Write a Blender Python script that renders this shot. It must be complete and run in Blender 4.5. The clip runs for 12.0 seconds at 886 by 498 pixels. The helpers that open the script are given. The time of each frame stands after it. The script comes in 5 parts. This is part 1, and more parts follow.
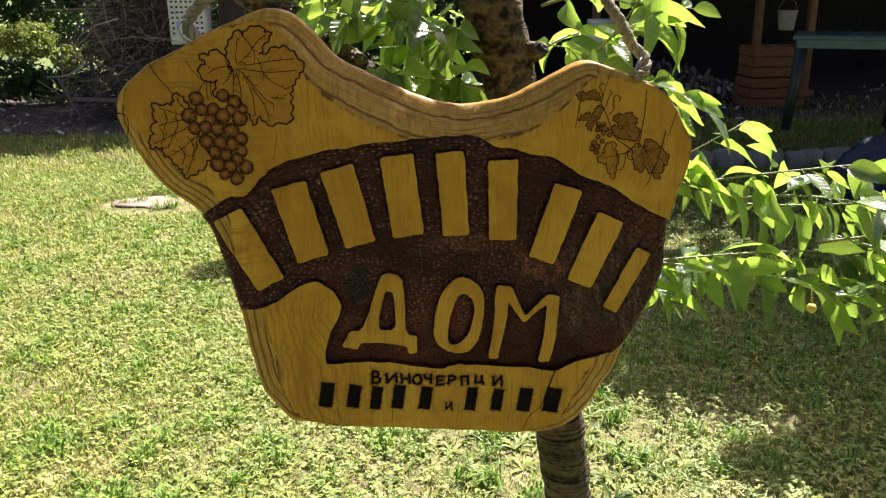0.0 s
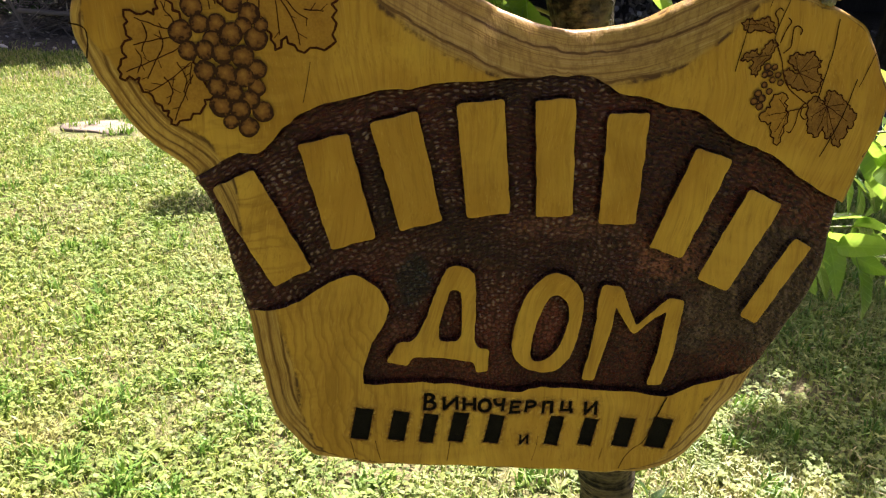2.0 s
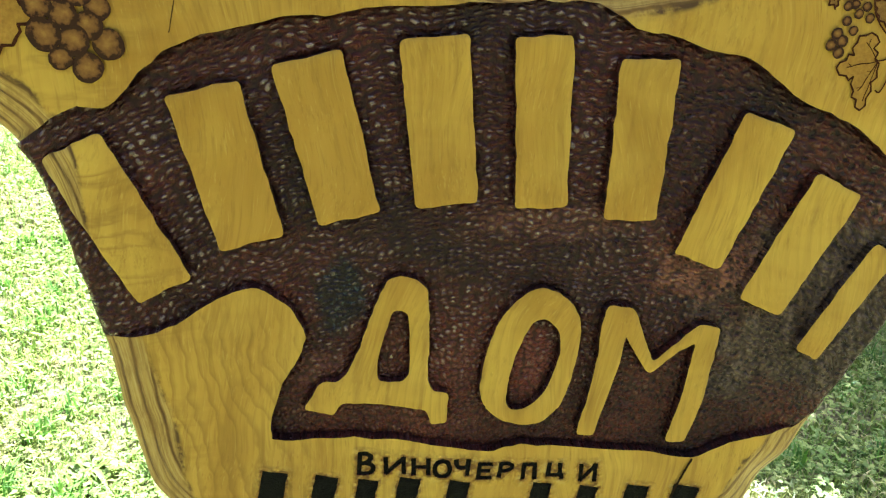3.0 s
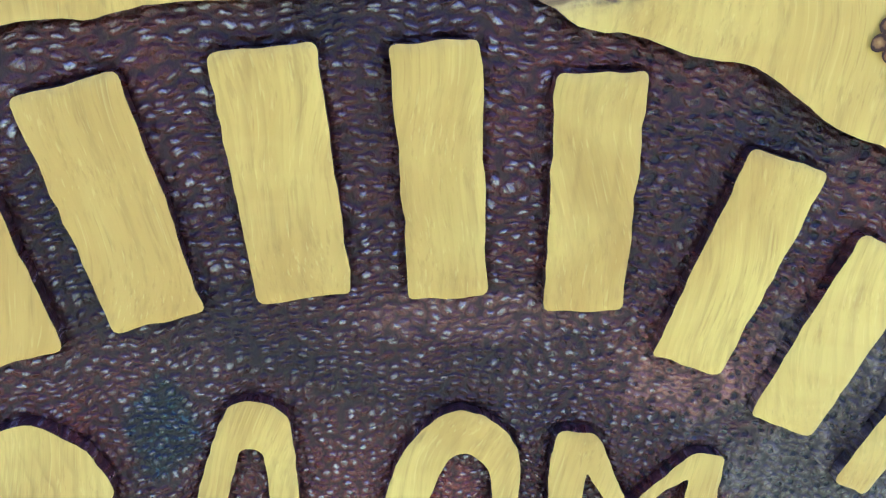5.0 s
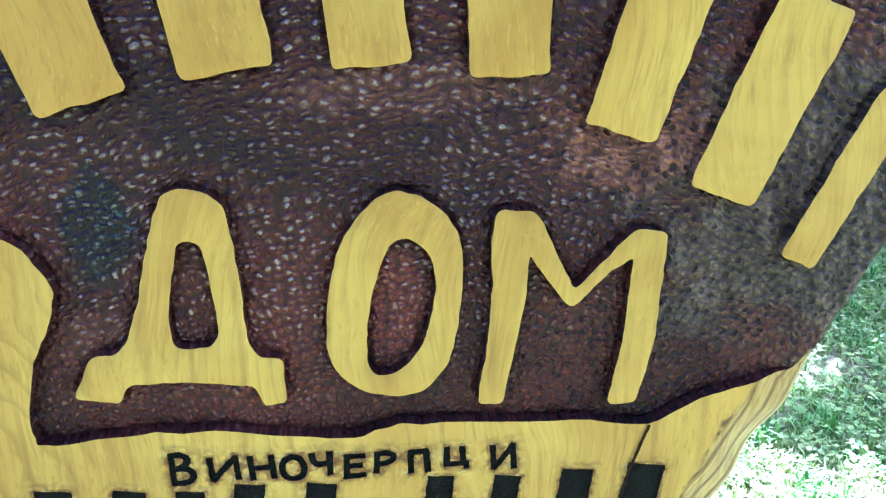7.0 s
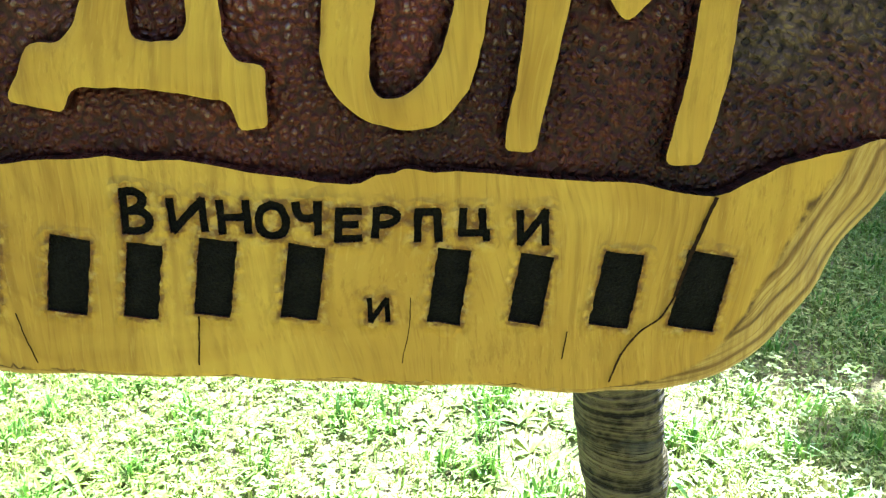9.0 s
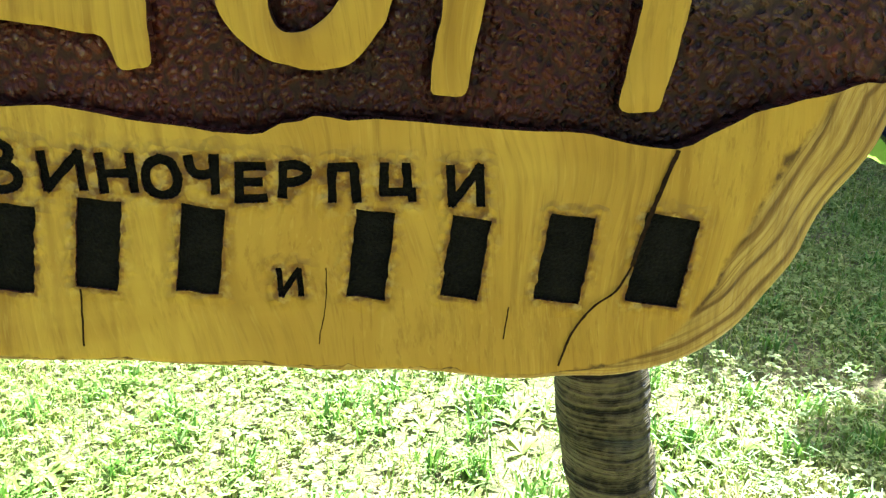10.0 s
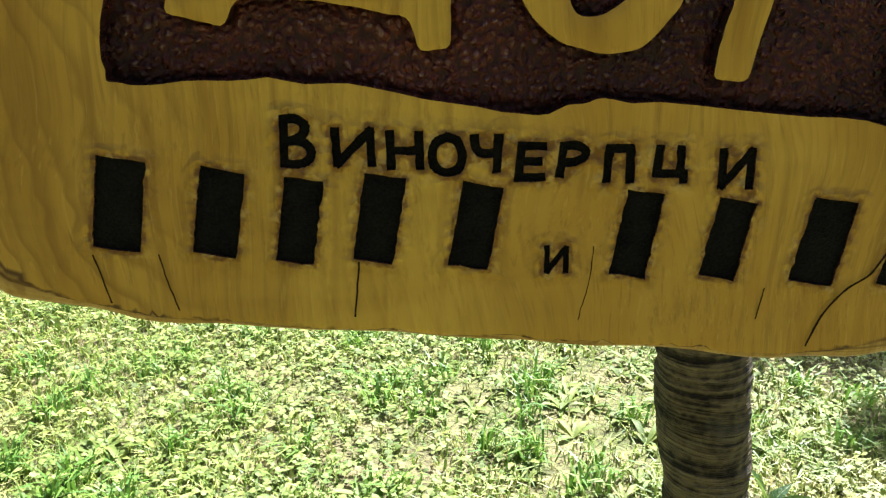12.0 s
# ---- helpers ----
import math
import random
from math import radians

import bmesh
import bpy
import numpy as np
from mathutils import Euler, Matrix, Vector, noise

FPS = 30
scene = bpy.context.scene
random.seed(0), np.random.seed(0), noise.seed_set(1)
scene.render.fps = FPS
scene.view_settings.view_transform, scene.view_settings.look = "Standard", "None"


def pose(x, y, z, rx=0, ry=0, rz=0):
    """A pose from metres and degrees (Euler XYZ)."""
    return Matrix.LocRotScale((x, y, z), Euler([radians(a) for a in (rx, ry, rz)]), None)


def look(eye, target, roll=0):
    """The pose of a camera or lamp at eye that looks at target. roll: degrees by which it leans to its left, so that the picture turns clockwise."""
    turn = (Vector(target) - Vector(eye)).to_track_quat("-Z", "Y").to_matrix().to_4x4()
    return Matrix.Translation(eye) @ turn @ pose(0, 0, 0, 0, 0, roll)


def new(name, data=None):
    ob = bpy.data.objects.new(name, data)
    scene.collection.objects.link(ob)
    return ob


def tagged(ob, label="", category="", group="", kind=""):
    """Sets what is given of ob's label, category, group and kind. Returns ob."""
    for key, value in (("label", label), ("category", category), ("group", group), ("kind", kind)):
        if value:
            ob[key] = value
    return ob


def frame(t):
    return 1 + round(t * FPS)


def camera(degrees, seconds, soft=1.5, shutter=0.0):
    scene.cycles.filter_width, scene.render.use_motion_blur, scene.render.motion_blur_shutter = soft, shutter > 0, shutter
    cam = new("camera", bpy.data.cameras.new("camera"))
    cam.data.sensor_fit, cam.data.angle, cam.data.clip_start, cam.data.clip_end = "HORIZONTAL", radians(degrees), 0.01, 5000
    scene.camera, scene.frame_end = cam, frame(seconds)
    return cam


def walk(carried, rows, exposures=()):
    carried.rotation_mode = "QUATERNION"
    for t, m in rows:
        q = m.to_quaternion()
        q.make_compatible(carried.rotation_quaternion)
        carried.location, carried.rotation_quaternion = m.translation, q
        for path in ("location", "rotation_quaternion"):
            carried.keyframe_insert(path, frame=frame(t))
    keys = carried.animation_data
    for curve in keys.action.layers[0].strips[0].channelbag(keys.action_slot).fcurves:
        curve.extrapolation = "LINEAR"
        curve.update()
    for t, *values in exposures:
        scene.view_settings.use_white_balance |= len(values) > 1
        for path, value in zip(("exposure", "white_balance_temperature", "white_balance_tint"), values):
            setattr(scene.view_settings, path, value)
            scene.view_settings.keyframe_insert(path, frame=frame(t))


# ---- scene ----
cam = camera(55.8, 12.0, 1.25)
PATH = [
    (0, (-0.042, -0.046, 1.426), (0.052, 1.862, 0.833), -0.4),
    (0.5, (-0.047, -0.016, 1.419), (0.048, 1.878, 0.786), 0.0),
    (1, (-0.06, 0.04, 1.41), (0.035, 1.922, 0.739), 0.1),
    (1.5, (-0.094, 0.142, 1.395), (0.025, 2.004, 0.677), 0.9),
    (2, (-0.14, 0.238, 1.384), (0.055, 2.084, 0.639), 2.3),
    (2.5, (-0.132, 0.326, 1.355), (0.087, 2.166, 0.601), 3.3),
    (3, (-0.09, 0.428, 1.31), (0.128, 2.271, 0.566), 3.3),
    (3.2, (-0.085, 0.459, 1.3), (0.122, 2.309, 0.569), 3.3),
    (4.8, (-0.031, 0.583, 1.291), (0.149, 2.441, 0.573), 2.0),
    (5, (-0.012, 0.583, 1.289), (0.167, 2.441, 0.571), 1.5),
    (5.5, (0.021, 0.579, 1.285), (0.195, 2.442, 0.577), -0.3),
    (6, (0.048, 0.579, 1.277), (0.238, 2.443, 0.578), -1.0),
    (6.5, (0.045, 0.567, 1.248), (0.236, 2.416, 0.508), -1.7),
    (7, (0.012, 0.552, 1.21), (0.192, 2.396, 0.457), -2.0),
    (7.5, (-0.004, 0.532, 1.173), (0.184, 2.378, 0.428), -1.3),
    (7.7, (-0.006, 0.523, 1.158), (0.174, 2.374, 0.422), -0.8),
    (9.3, (0.026, 0.588, 1.054), (0.136, 2.476, 0.405), -0.2),
    (9.5, (0.033, 0.593, 1.049), (0.145, 2.481, 0.4), -0.3),
    (10, (0.046, 0.611, 1.039), (0.155, 2.499, 0.389), -0.3),
    (10.5, (0.031, 0.629, 1.038), (0.139, 2.514, 0.378), -0.5),
    (11, (-0.023, 0.62, 1.038), (0.068, 2.505, 0.375), -0.1),
    (11.5, (-0.049, 0.608, 1.04), (0.025, 2.487, 0.36), 0.5),
    (12, (-0.04, 0.606, 1.04), (0.028, 2.483, 0.354), 0.4),
]
EXPOSURES = [(0.0, 1.66, 6400, 25), (1.5, 1.64, 6400, 26), (2.2, 2.00, 6300, 26), (3.0, 3.02, 5250, 12), (3.6, 3.48, 4550, 18), (4.8, 4.05, 3750, 27), (6.0, 4.05, 3800, 26),
             (7.0, 3.86, 3980, 18), (7.7, 3.72, 4080, 10), (9.3, 3.03, 5250, 7), (10.5, 2.91, 5400, 8), (11.0, 2.77, 5500, 10), (11.5, 2.20, 5600, 15), (12.0, 1.92, 5650, 18)]
walk(cam, [(t, look(eye, target, roll)) for t, eye, target, roll in PATH], EXPOSURES)

# ---- light ----
world = bpy.data.worlds.new("sky")
scene.world = world
world.use_nodes = True
SUN = Vector((0.34, 0.50, 0.79)).normalized()
sky = world.node_tree.nodes.new("ShaderNodeTexSky")
sky.sky_type, sky.sun_disc = "NISHITA", False
sky.sun_elevation = math.asin(SUN.z)
sky.sun_rotation = math.atan2(SUN.x, SUN.y)
sky.dust_density, sky.ozone_density, sky.air_density = 6.0, 0.4, 0.6
world.node_tree.links.new(sky.outputs[0], world.node_tree.nodes["Background"].inputs[0])
world.node_tree.nodes["Background"].inputs[1].default_value = 0.056
lamp = new("sun", bpy.data.lights.new("sun", "SUN"))
lamp.data.energy, lamp.data.angle, lamp.data.color = 5.0, radians(0.53), (1.0, 0.95, 0.86)
lamp.matrix_world = look(SUN * 20, (0, 0, 0))


# ---- materials ----
class Mat:
    """A node material with small helpers."""

    def __init__(self, name):
        self.m = bpy.data.materials.new(name)
        self.m.use_nodes = True
        self.t = self.m.node_tree
        self.b = self.t.nodes["Principled BSDF"]
        self.out = self.t.nodes["Material Output"]
        self.coord = self.node("ShaderNodeTexCoord").outputs["Object"]

    def node(self, kind, **values):
        n = self.t.nodes.new(kind)
        for key, value in values.items():
            n.inputs[key.replace("_", " ")].default_value = value
        return n

    def link(self, a, b):
        self.t.links.new(a, b)
        return b

    def noise(self, scale, detail=4.0, stretch=(1, 1, 1), rough=0.55, coord=None):
        mp = self.node("ShaderNodeMapping", Scale=stretch)
        self.link(coord or self.coord, mp.inputs[0])
        n = self.node("ShaderNodeTexNoise", Scale=scale, Detail=detail, Roughness=rough)
        self.link(mp.outputs[0], n.inputs["Vector"])
        return n.outputs["Fac"]

    def cells(self, scale):
        n = self.node("ShaderNodeTexVoronoi", Scale=scale)
        self.link(self.coord, n.inputs["Vector"])
        return n.outputs["Distance"]

    def ramp(self, fac, *stops):
        n = self.node("ShaderNodeValToRGB")
        while len(n.color_ramp.elements) < len(stops):
            n.color_ramp.elements.new(0.5)
        for e, (p, c) in zip(n.color_ramp.elements, stops):
            e.position = p
            e.color = (c, c, c, 1) if isinstance(c, (int, float)) else (*c, 1)
        self.link(fac, n.inputs[0])
        return n.outputs[0]

    def mix(self, fac, a, b, blend="MIX"):
        n = self.t.nodes.new("ShaderNodeMix")
        n.data_type, n.blend_type = "RGBA", blend
        for value, slot in ((fac, 0), (a, 6), (b, 7)):
            if isinstance(value, bpy.types.NodeSocket):
                self.link(value, n.inputs[slot])
            else:
                n.inputs[slot].default_value = value if slot == 0 else (*value, 1)
        return n.outputs[2]

    def maths(self, op, a, b=0.0):
        n = self.t.nodes.new("ShaderNodeMath")
        n.operation = op
        for i, value in enumerate((a, b)):
            if isinstance(value, bpy.types.NodeSocket):
                self.link(value, n.inputs[i])
            else:
                n.inputs[i].default_value = value
        return n.outputs[0]

    def attr(self, name):
        n = self.node("ShaderNodeAttribute")
        n.attribute_name = name
        return n.outputs["Fac"]

    def bump(self, height, distance, strength=1.0):
        n = self.node("ShaderNodeBump", Strength=strength, Distance=distance)
        self.link(height, n.inputs["Height"])
        old = self.b.inputs["Normal"].links
        if old:
            self.link(old[0].from_socket, n.inputs["Normal"])
        self.link(n.outputs[0], self.b.inputs["Normal"])

    def set(self, color=None, rough=None, metal=None, coat=None, spec=None):
        for key, value in (("Base Color", color), ("Roughness", rough), ("Metallic", metal), ("Coat Weight", coat), ("Specular IOR Level", spec)):
            if value is None:
                continue
            if isinstance(value, bpy.types.NodeSocket):
                self.link(value, self.b.inputs[key])
            else:
                self.b.inputs[key].default_value = (*value, 1) if key == "Base Color" else value
        return self


def plain(name, dark, light, scale=8.0, rough=0.7, metal=0.0, bump=0.003, stretch=(1, 1, 1), fine=9.0):
    """Two-scale variation between two colours, with fine relief."""
    k = Mat(name)
    big, small = k.noise(scale, 3, stretch), k.noise(scale * fine, 5, stretch)
    both = k.maths("MULTIPLY", k.maths("ADD", big, small), 0.5)
    k.set(k.ramp(both, (0.34, dark), (0.66, light)), k.ramp(small, (0.3, min(1, rough + 0.12)), (0.7, max(0, rough - 0.12))), metal)
    k.bump(small, bump)
    return k.m


def wood_of_board():
    """Varnished yellow wood, its grain upright, paler sapwood with brown rings where the edge was under the bark."""
    k = Mat("varnished_yellow_wood")
    bent = k.node("ShaderNodeVectorMath")
    bent.operation = "SCALE"
    bent.inputs[3].default_value = 0.10
    ntex = k.node("ShaderNodeTexNoise", Scale=5.0, Detail=2.0)
    k.link(k.coord, ntex.inputs["Vector"])
    k.link(ntex.outputs["Color"], bent.inputs[0])
    add = k.node("ShaderNodeVectorMath")
    k.link(k.coord, add.inputs[0])
    k.link(bent.outputs[0], add.inputs[1])
    grain = k.noise(38.0, 5, (1.0, 1.0, 0.09), 0.6, add.outputs[0])
    fibre = k.noise(210.0, 4, (1.0, 1.0, 0.05), 0.7, add.outputs[0])
    cloud = k.noise(6.0, 3)
    wave = k.node("ShaderNodeTexWave", Scale=15.0, Distortion=10.0, Detail=3.0)
    wave.inputs["Detail Scale"].default_value = 0.7
    squash = k.node("ShaderNodeMapping", Scale=(1.0, 1.0, 0.22))
    k.link(k.coord, squash.inputs[0])
    k.link(squash.outputs[0], wave.inputs["Vector"])
    tone = k.ramp(grain, (0.30, (0.36, 0.192, 0.020)), (0.48, (0.465, 0.262, 0.030)), (0.70, (0.53, 0.318, 0.042)))
    tone = k.mix(k.ramp(cloud, (0.35, 0.0), (0.7, 0.35)), tone, (0.385, 0.215, 0.022))
    # marbling of the wood, with the varnish's broad sheen put into its colour
    tone = k.mix(k.ramp(k.noise(3.2, 3), (0.36, 0.65), (0.54, 0.0)), tone, (0.34, 0.165, 0.014))
    tone = k.mix(k.ramp(k.noise(11.0, 4, (1, 1, 0.6)), (0.50, 0.0), (0.68, 0.6)), tone, (0.62, 0.395, 0.048))
    tone = k.mix(k.ramp(fibre, (0.34, 0.36), (0.48, 0.0)), tone, (0.25, 0.128, 0.018))
    tone = k.mix(k.maths("MULTIPLY", k.ramp(wave.outputs["Fac"], (0.0, 0.55), (0.09, 0.0)), k.ramp(cloud, (0.45, 0.0), (0.60, 0.8))), tone, (0.25, 0.118, 0.016))
    tone = k.mix(k.ramp(k.noise(520.0, 3, (1.0, 1.0, 0.035), 0.6, add.outputs[0]), (0.57, 0.0), (0.67, 0.36)), tone, (0.24, 0.120, 0.017))
    across = k.node("ShaderNodeSeparateXYZ")
    k.link(add.outputs[0], across.inputs[0])
    year = k.maths("FRACT", k.maths("ADD", k.maths("MULTIPLY", across.outputs[0], 165.0), k.maths("MULTIPLY", cloud, 3.0)))
    lines = k.maths("MULTIPLY", k.ramp(year, (0.0, 0.0), (0.55, 0.05), (0.86, 0.42), (0.95, 0.0)), k.ramp(k.noise(7.0, 4), (0.42, 0.05), (0.62, 0.9)))
    tone = k.mix(lines, tone, (0.27, 0.140, 0.018))
    # leaning growth lines of the low left lobe, and short ripples across the grain
    spot = k.node("ShaderNodeSeparateXYZ")
    k.link(k.coord, spot.inputs[0])
    lobe, middle = k.node("ShaderNodeVectorMath"), k.node("ShaderNodeMapping")
    middle.vector_type, lobe.operation = "TEXTURE", "LENGTH"
    middle.inputs["Location"].default_value, middle.inputs["Scale"].default_value = (-0.060, 0.0, 0.250), (0.100, 9.0, 0.370)
    k.link(k.coord, middle.inputs[0])
    k.link(middle.outputs[0], lobe.inputs[0])
    arch = k.maths("FRACT", k.maths("MULTIPLY", k.maths("ADD", lobe.outputs["Value"], k.maths("MULTIPLY", k.noise(15.0, 3), 0.35)), 14.0))
    arch = k.maths("MULTIPLY", k.ramp(arch, (0.0, 0.0), (0.5, 0.05), (0.85, 0.55), (0.97, 0.0)), k.maths("MULTIPLY", k.ramp(k.maths("MULTIPLY", spot.outputs[0], -3.0), (0.30, 0.0), (0.42, 1.0)), k.ramp(k.maths("MULTIPLY", spot.outputs[2], -5.0), (0.0, 0.0), (0.15, 1.0))))
    tone = k.mix(arch, tone, (0.23, 0.112, 0.015))
    ripple = k.noise(46.0, 3, (0.30, 1.0, 1.0), 0.5, add.outputs[0])
    ripple = k.maths("MULTIPLY", k.ramp(ripple, (0.40, 0.0), (0.60, 1.0)), k.ramp(k.noise(8.0, 2), (0.48, 0.0), (0.62, 0.30)))
    tone = k.mix(ripple, tone, (0.64, 0.42, 0.06))
    curl = k.noise(105.0, 3, (0.16, 1.0, 1.0), 0.5, add.outputs[0])
    reach = k.maths("MULTIPLY", k.ramp(k.maths("MULTIPLY", spot.outputs[0], -3.0), (0.45, 0.0), (0.75, 1.0)), k.ramp(k.noise(13.0, 2), (0.38, 0.2), (0.56, 0.8)))
    tone = k.mix(k.maths("MULTIPLY", k.ramp(curl, (0.49, 0.0), (0.59, 1.0), (0.66, 0.0)), reach), tone, (0.26, 0.130, 0.017))
    line = k.noise(760.0, 2, (1.0, 1.0, 0.018), 0.5, add.outputs[0])
    tone = k.mix(k.ramp(line, (0.61, 0.0), (0.70, 0.20)), tone, (0.66, 0.44, 0.085))
    char = k.maths("ADD", k.attr("tooled"), k.maths("MULTIPLY", k.maths("SUBTRACT", k.noise(260.0, 4), 0.5), 0.5))
    tone = k.mix(k.ramp(char, (0.80, 0.0), (1.02, 0.8)), tone, (0.15, 0.058, 0.012))
    tone = k.mix(k.maths("MULTIPLY", k.attr("tooled"), k.ramp(k.noise(150.0, 4), (0.45, 0.0), (0.62, 0.45))), tone, (0.24, 0.115, 0.018))
    tone = k.mix(k.maths("MULTIPLY", k.attr("tooled"), k.ramp(k.noise(190.0, 3), (0.54, 0.0), (0.64, 0.55))), tone, (0.62, 0.42, 0.10))
    depth, wane = k.attr("ring"), k.attr("wane")
    swirl = k.noise(16.0, 4, (1, 1, 1), 0.55)
    turn = k.maths("ADD", k.maths("ADD", depth, k.maths("MULTIPLY", k.noise(75.0, 3), 0.12)), k.maths("MULTIPLY", swirl, 0.6))
    gap = k.maths("DIVIDE", k.maths("PINGPONG", turn, 0.5), k.maths("MAXIMUM", k.attr("pitch"), 0.02))
    gap = k.maths("ADD", gap, k.maths("MULTIPLY", k.maths("SUBTRACT", k.noise(60.0, 4), 0.45), 1.6))
    rings = k.ramp(k.maths("MULTIPLY", gap, 0.2), (0.06, (0.065, 0.029, 0.008)), (0.16, (0.13, 0.064, 0.015)), (0.27, (0.34, 0.205, 0.050)), (0.60, (0.46, 0.300, 0.075)), (1.0, (0.42, 0.262, 0.055)))
    rings = k.mix(k.ramp(k.noise(38.0, 5, (1, 1, 1), 0.65), (0.50, 0.0), (0.66, 0.55)), rings, (0.25, 0.130, 0.026))
    streak = k.node("ShaderNodeCombineXYZ")
    k.link(k.maths("ADD", k.maths("DIVIDE", depth, k.maths("MAXIMUM", k.attr("pitch"), 0.02)), k.maths("MULTIPLY", swirl, 5.0)), streak.inputs[0])
    k.link(k.maths("MULTIPLY", spot.outputs[0], 14.0), streak.inputs[1])
    k.link(k.maths("MULTIPLY", spot.outputs[2], 14.0), streak.inputs[2])
    fine = k.noise(0.75, 4, (1, 1, 1), 0.65, streak.outputs[0])
    rings = k.mix(k.ramp(fine, (0.36, 0.75), (0.48, 0.0)), rings, (0.17, 0.085, 0.018))
    rings = k.mix(k.ramp(fine, (0.55, 0.0), (0.68, 0.6)), rings, (0.56, 0.385, 0.120))
    rings = k.mix(k.ramp(fibre, (0.36, 0.5), (0.55, 0.0)), rings, (0.17, 0.085, 0.016))
    inner = k.maths("SUBTRACT", 1.0, wane)
    ragged = k.maths("ADD", wane, k.maths("MULTIPLY", k.maths("SUBTRACT", swirl, 0.5), k.maths("MULTIPLY", inner, 2.2)))
    tone = k.mix(k.maths("MULTIPLY", k.ramp(ragged, (0.80, 1.0), (0.93, 0.0)), 0.92), tone, rings)
    scar = k.maths("MULTIPLY", k.ramp(ragged, (0.78, 0.0), (0.86, 1.0), (0.90, 1.0), (0.96, 0.0)), k.ramp(k.noise(30.0, 6, (1, 1, 1), 0.7), (0.46, 0.0), (0.56, 0.95)))
    tone = k.mix(scar, tone, (0.085, 0.042, 0.014))
    k.set(tone, k.ramp(fibre, (0.3, 0.50), (0.7, 0.38)), coat=0.03, spec=0.14)
    k.b.inputs["Coat Roughness"].default_value = 0.25
    k.bump(fibre, 0.0006)
    k.bump(grain, 0.0015)
    k.bump(k.maths("MULTIPLY", k.cells(300.0), k.attr("tooled")), 0.0027)
    return k.m


def burned_field():
    """The dark ground of the carving: stained in patches, its gouge marks set in arching rows, lacquered; sky glints on
    the cuts and shade between them are painted in.
    """
    k = Mat("scorched_carved_wood")
    stain, spot = k.noise(9.0, 5, rough=0.65), k.noise(34.0, 4)
    place = k.node("ShaderNodeSeparateXYZ")
    k.link(k.coord, place.inputs[0])
    up = k.maths("ADD", place.outputs[2], 0.292)
    row = k.maths("SQRT", k.maths("ADD", k.maths("MULTIPLY", place.outputs[0], place.outputs[0]), k.maths("MULTIPLY", up, up)))
    along = k.maths("MULTIPLY", k.maths("ARCTAN2", place.outputs[0], up), 0.38)
    wobble = k.maths("MULTIPLY", k.maths("SUBTRACT", k.noise(28.0, 3), 0.5), 0.016)
    jitter = k.maths("MULTIPLY", k.maths("SUBTRACT", k.noise(300.0, 2), 0.5), 0.0016)

    def patch(x, z, rx, rz, inner=0.65, outer=1.25):
        mp = k.node("ShaderNodeMapping")
        mp.vector_type = "TEXTURE"
        mp.inputs["Location"].default_value, mp.inputs["Scale"].default_value = (x, 0.0, z), (rx, 1.0, rz)
        k.link(k.coord, mp.inputs[0])
        flat, size = k.node("ShaderNodeVectorMath"), k.node("ShaderNodeVectorMath")
        flat.operation, size.operation = "MULTIPLY", "LENGTH"
        flat.inputs[1].default_value = (1, 0, 1)
        k.link(mp.outputs[0], flat.inputs[0])
        k.link(flat.outputs[0], size.inputs[0])
        far = k.maths("ADD", size.outputs["Value"], k.maths("MULTIPLY", k.maths("SUBTRACT", spot, 0.5), 1.6))
        return k.ramp(far, (inner, 1.0), (outer, 0.0))

    def marks(long, high, rand):
        """Short cuts of the gouge: the distance from the middle of each, and a random value for each."""
        spread = k.node("ShaderNodeCombineXYZ")
        k.link(k.maths("DIVIDE", k.maths("ADD", along, jitter), long), spread.inputs[0])
        k.link(k.maths("DIVIDE", k.maths("ADD", k.maths("ADD", row, wobble), jitter), high), spread.inputs[1])
        n = k.node("ShaderNodeTexVoronoi", Scale=1.0, Randomness=rand)
        n.voronoi_dimensions = "2D"
        k.link(spread.outputs[0], n.inputs["Vector"])
        chance = k.node("ShaderNodeSeparateColor")
        k.link(n.outputs["Color"], chance.inputs[0])
        return n.outputs["Distance"], chance.outputs[0]

    # paler area at the right: sky sheen on the lacquer, put into the colour
    smooth = patch(0.206, -0.012, 0.085, 0.075, 0.7, 1.15)
    tone = k.ramp(stain, (0.30, (0.012, 0.0060, 0.0050)), (0.44, (0.040, 0.0105, 0.0070)), (0.58, (0.074, 0.017, 0.010)), (0.70, (0.145, 0.034, 0.017)))
    tone = k.mix(k.ramp(spot, (0.52, 0.0), (0.8, 0.5)), tone, (0.055, 0.021, 0.014))
    hairs = k.noise(150.0, 4, (1.0, 1.0, 0.32), 0.6)
    tone = k.mix(k.maths("MULTIPLY", smooth, 0.9), tone, k.ramp(hairs, (0.34, (0.042, 0.024, 0.015)), (0.52, (0.090, 0.056, 0.036)), (0.66, (0.155, 0.102, 0.068))))
    tone = k.mix(k.maths("MULTIPLY", patch(0.122, 0.020, 0.040, 0.028), 0.85), tone, k.ramp(hairs, (0.38, (0.090, 0.027, 0.014)), (0.62, (0.26, 0.096, 0.050))))
    tone = k.mix(k.maths("MULTIPLY", patch(0.022, -0.048, 0.014, 0.030), 0.7), tone, (0.18, 0.042, 0.024))
    tone = k.mix(k.maths("MULTIPLY", patch(-0.100, -0.058, 0.022, 0.016), 0.6), tone, (0.13, 0.042, 0.026))
    tone = k.mix(k.maths("MULTIPLY", patch(0.040, 0.045, 0.060, 0.012), 0.6), tone, (0.14, 0.050, 0.030))
    knot = patch(-0.096, -0.006, 0.020, 0.030)
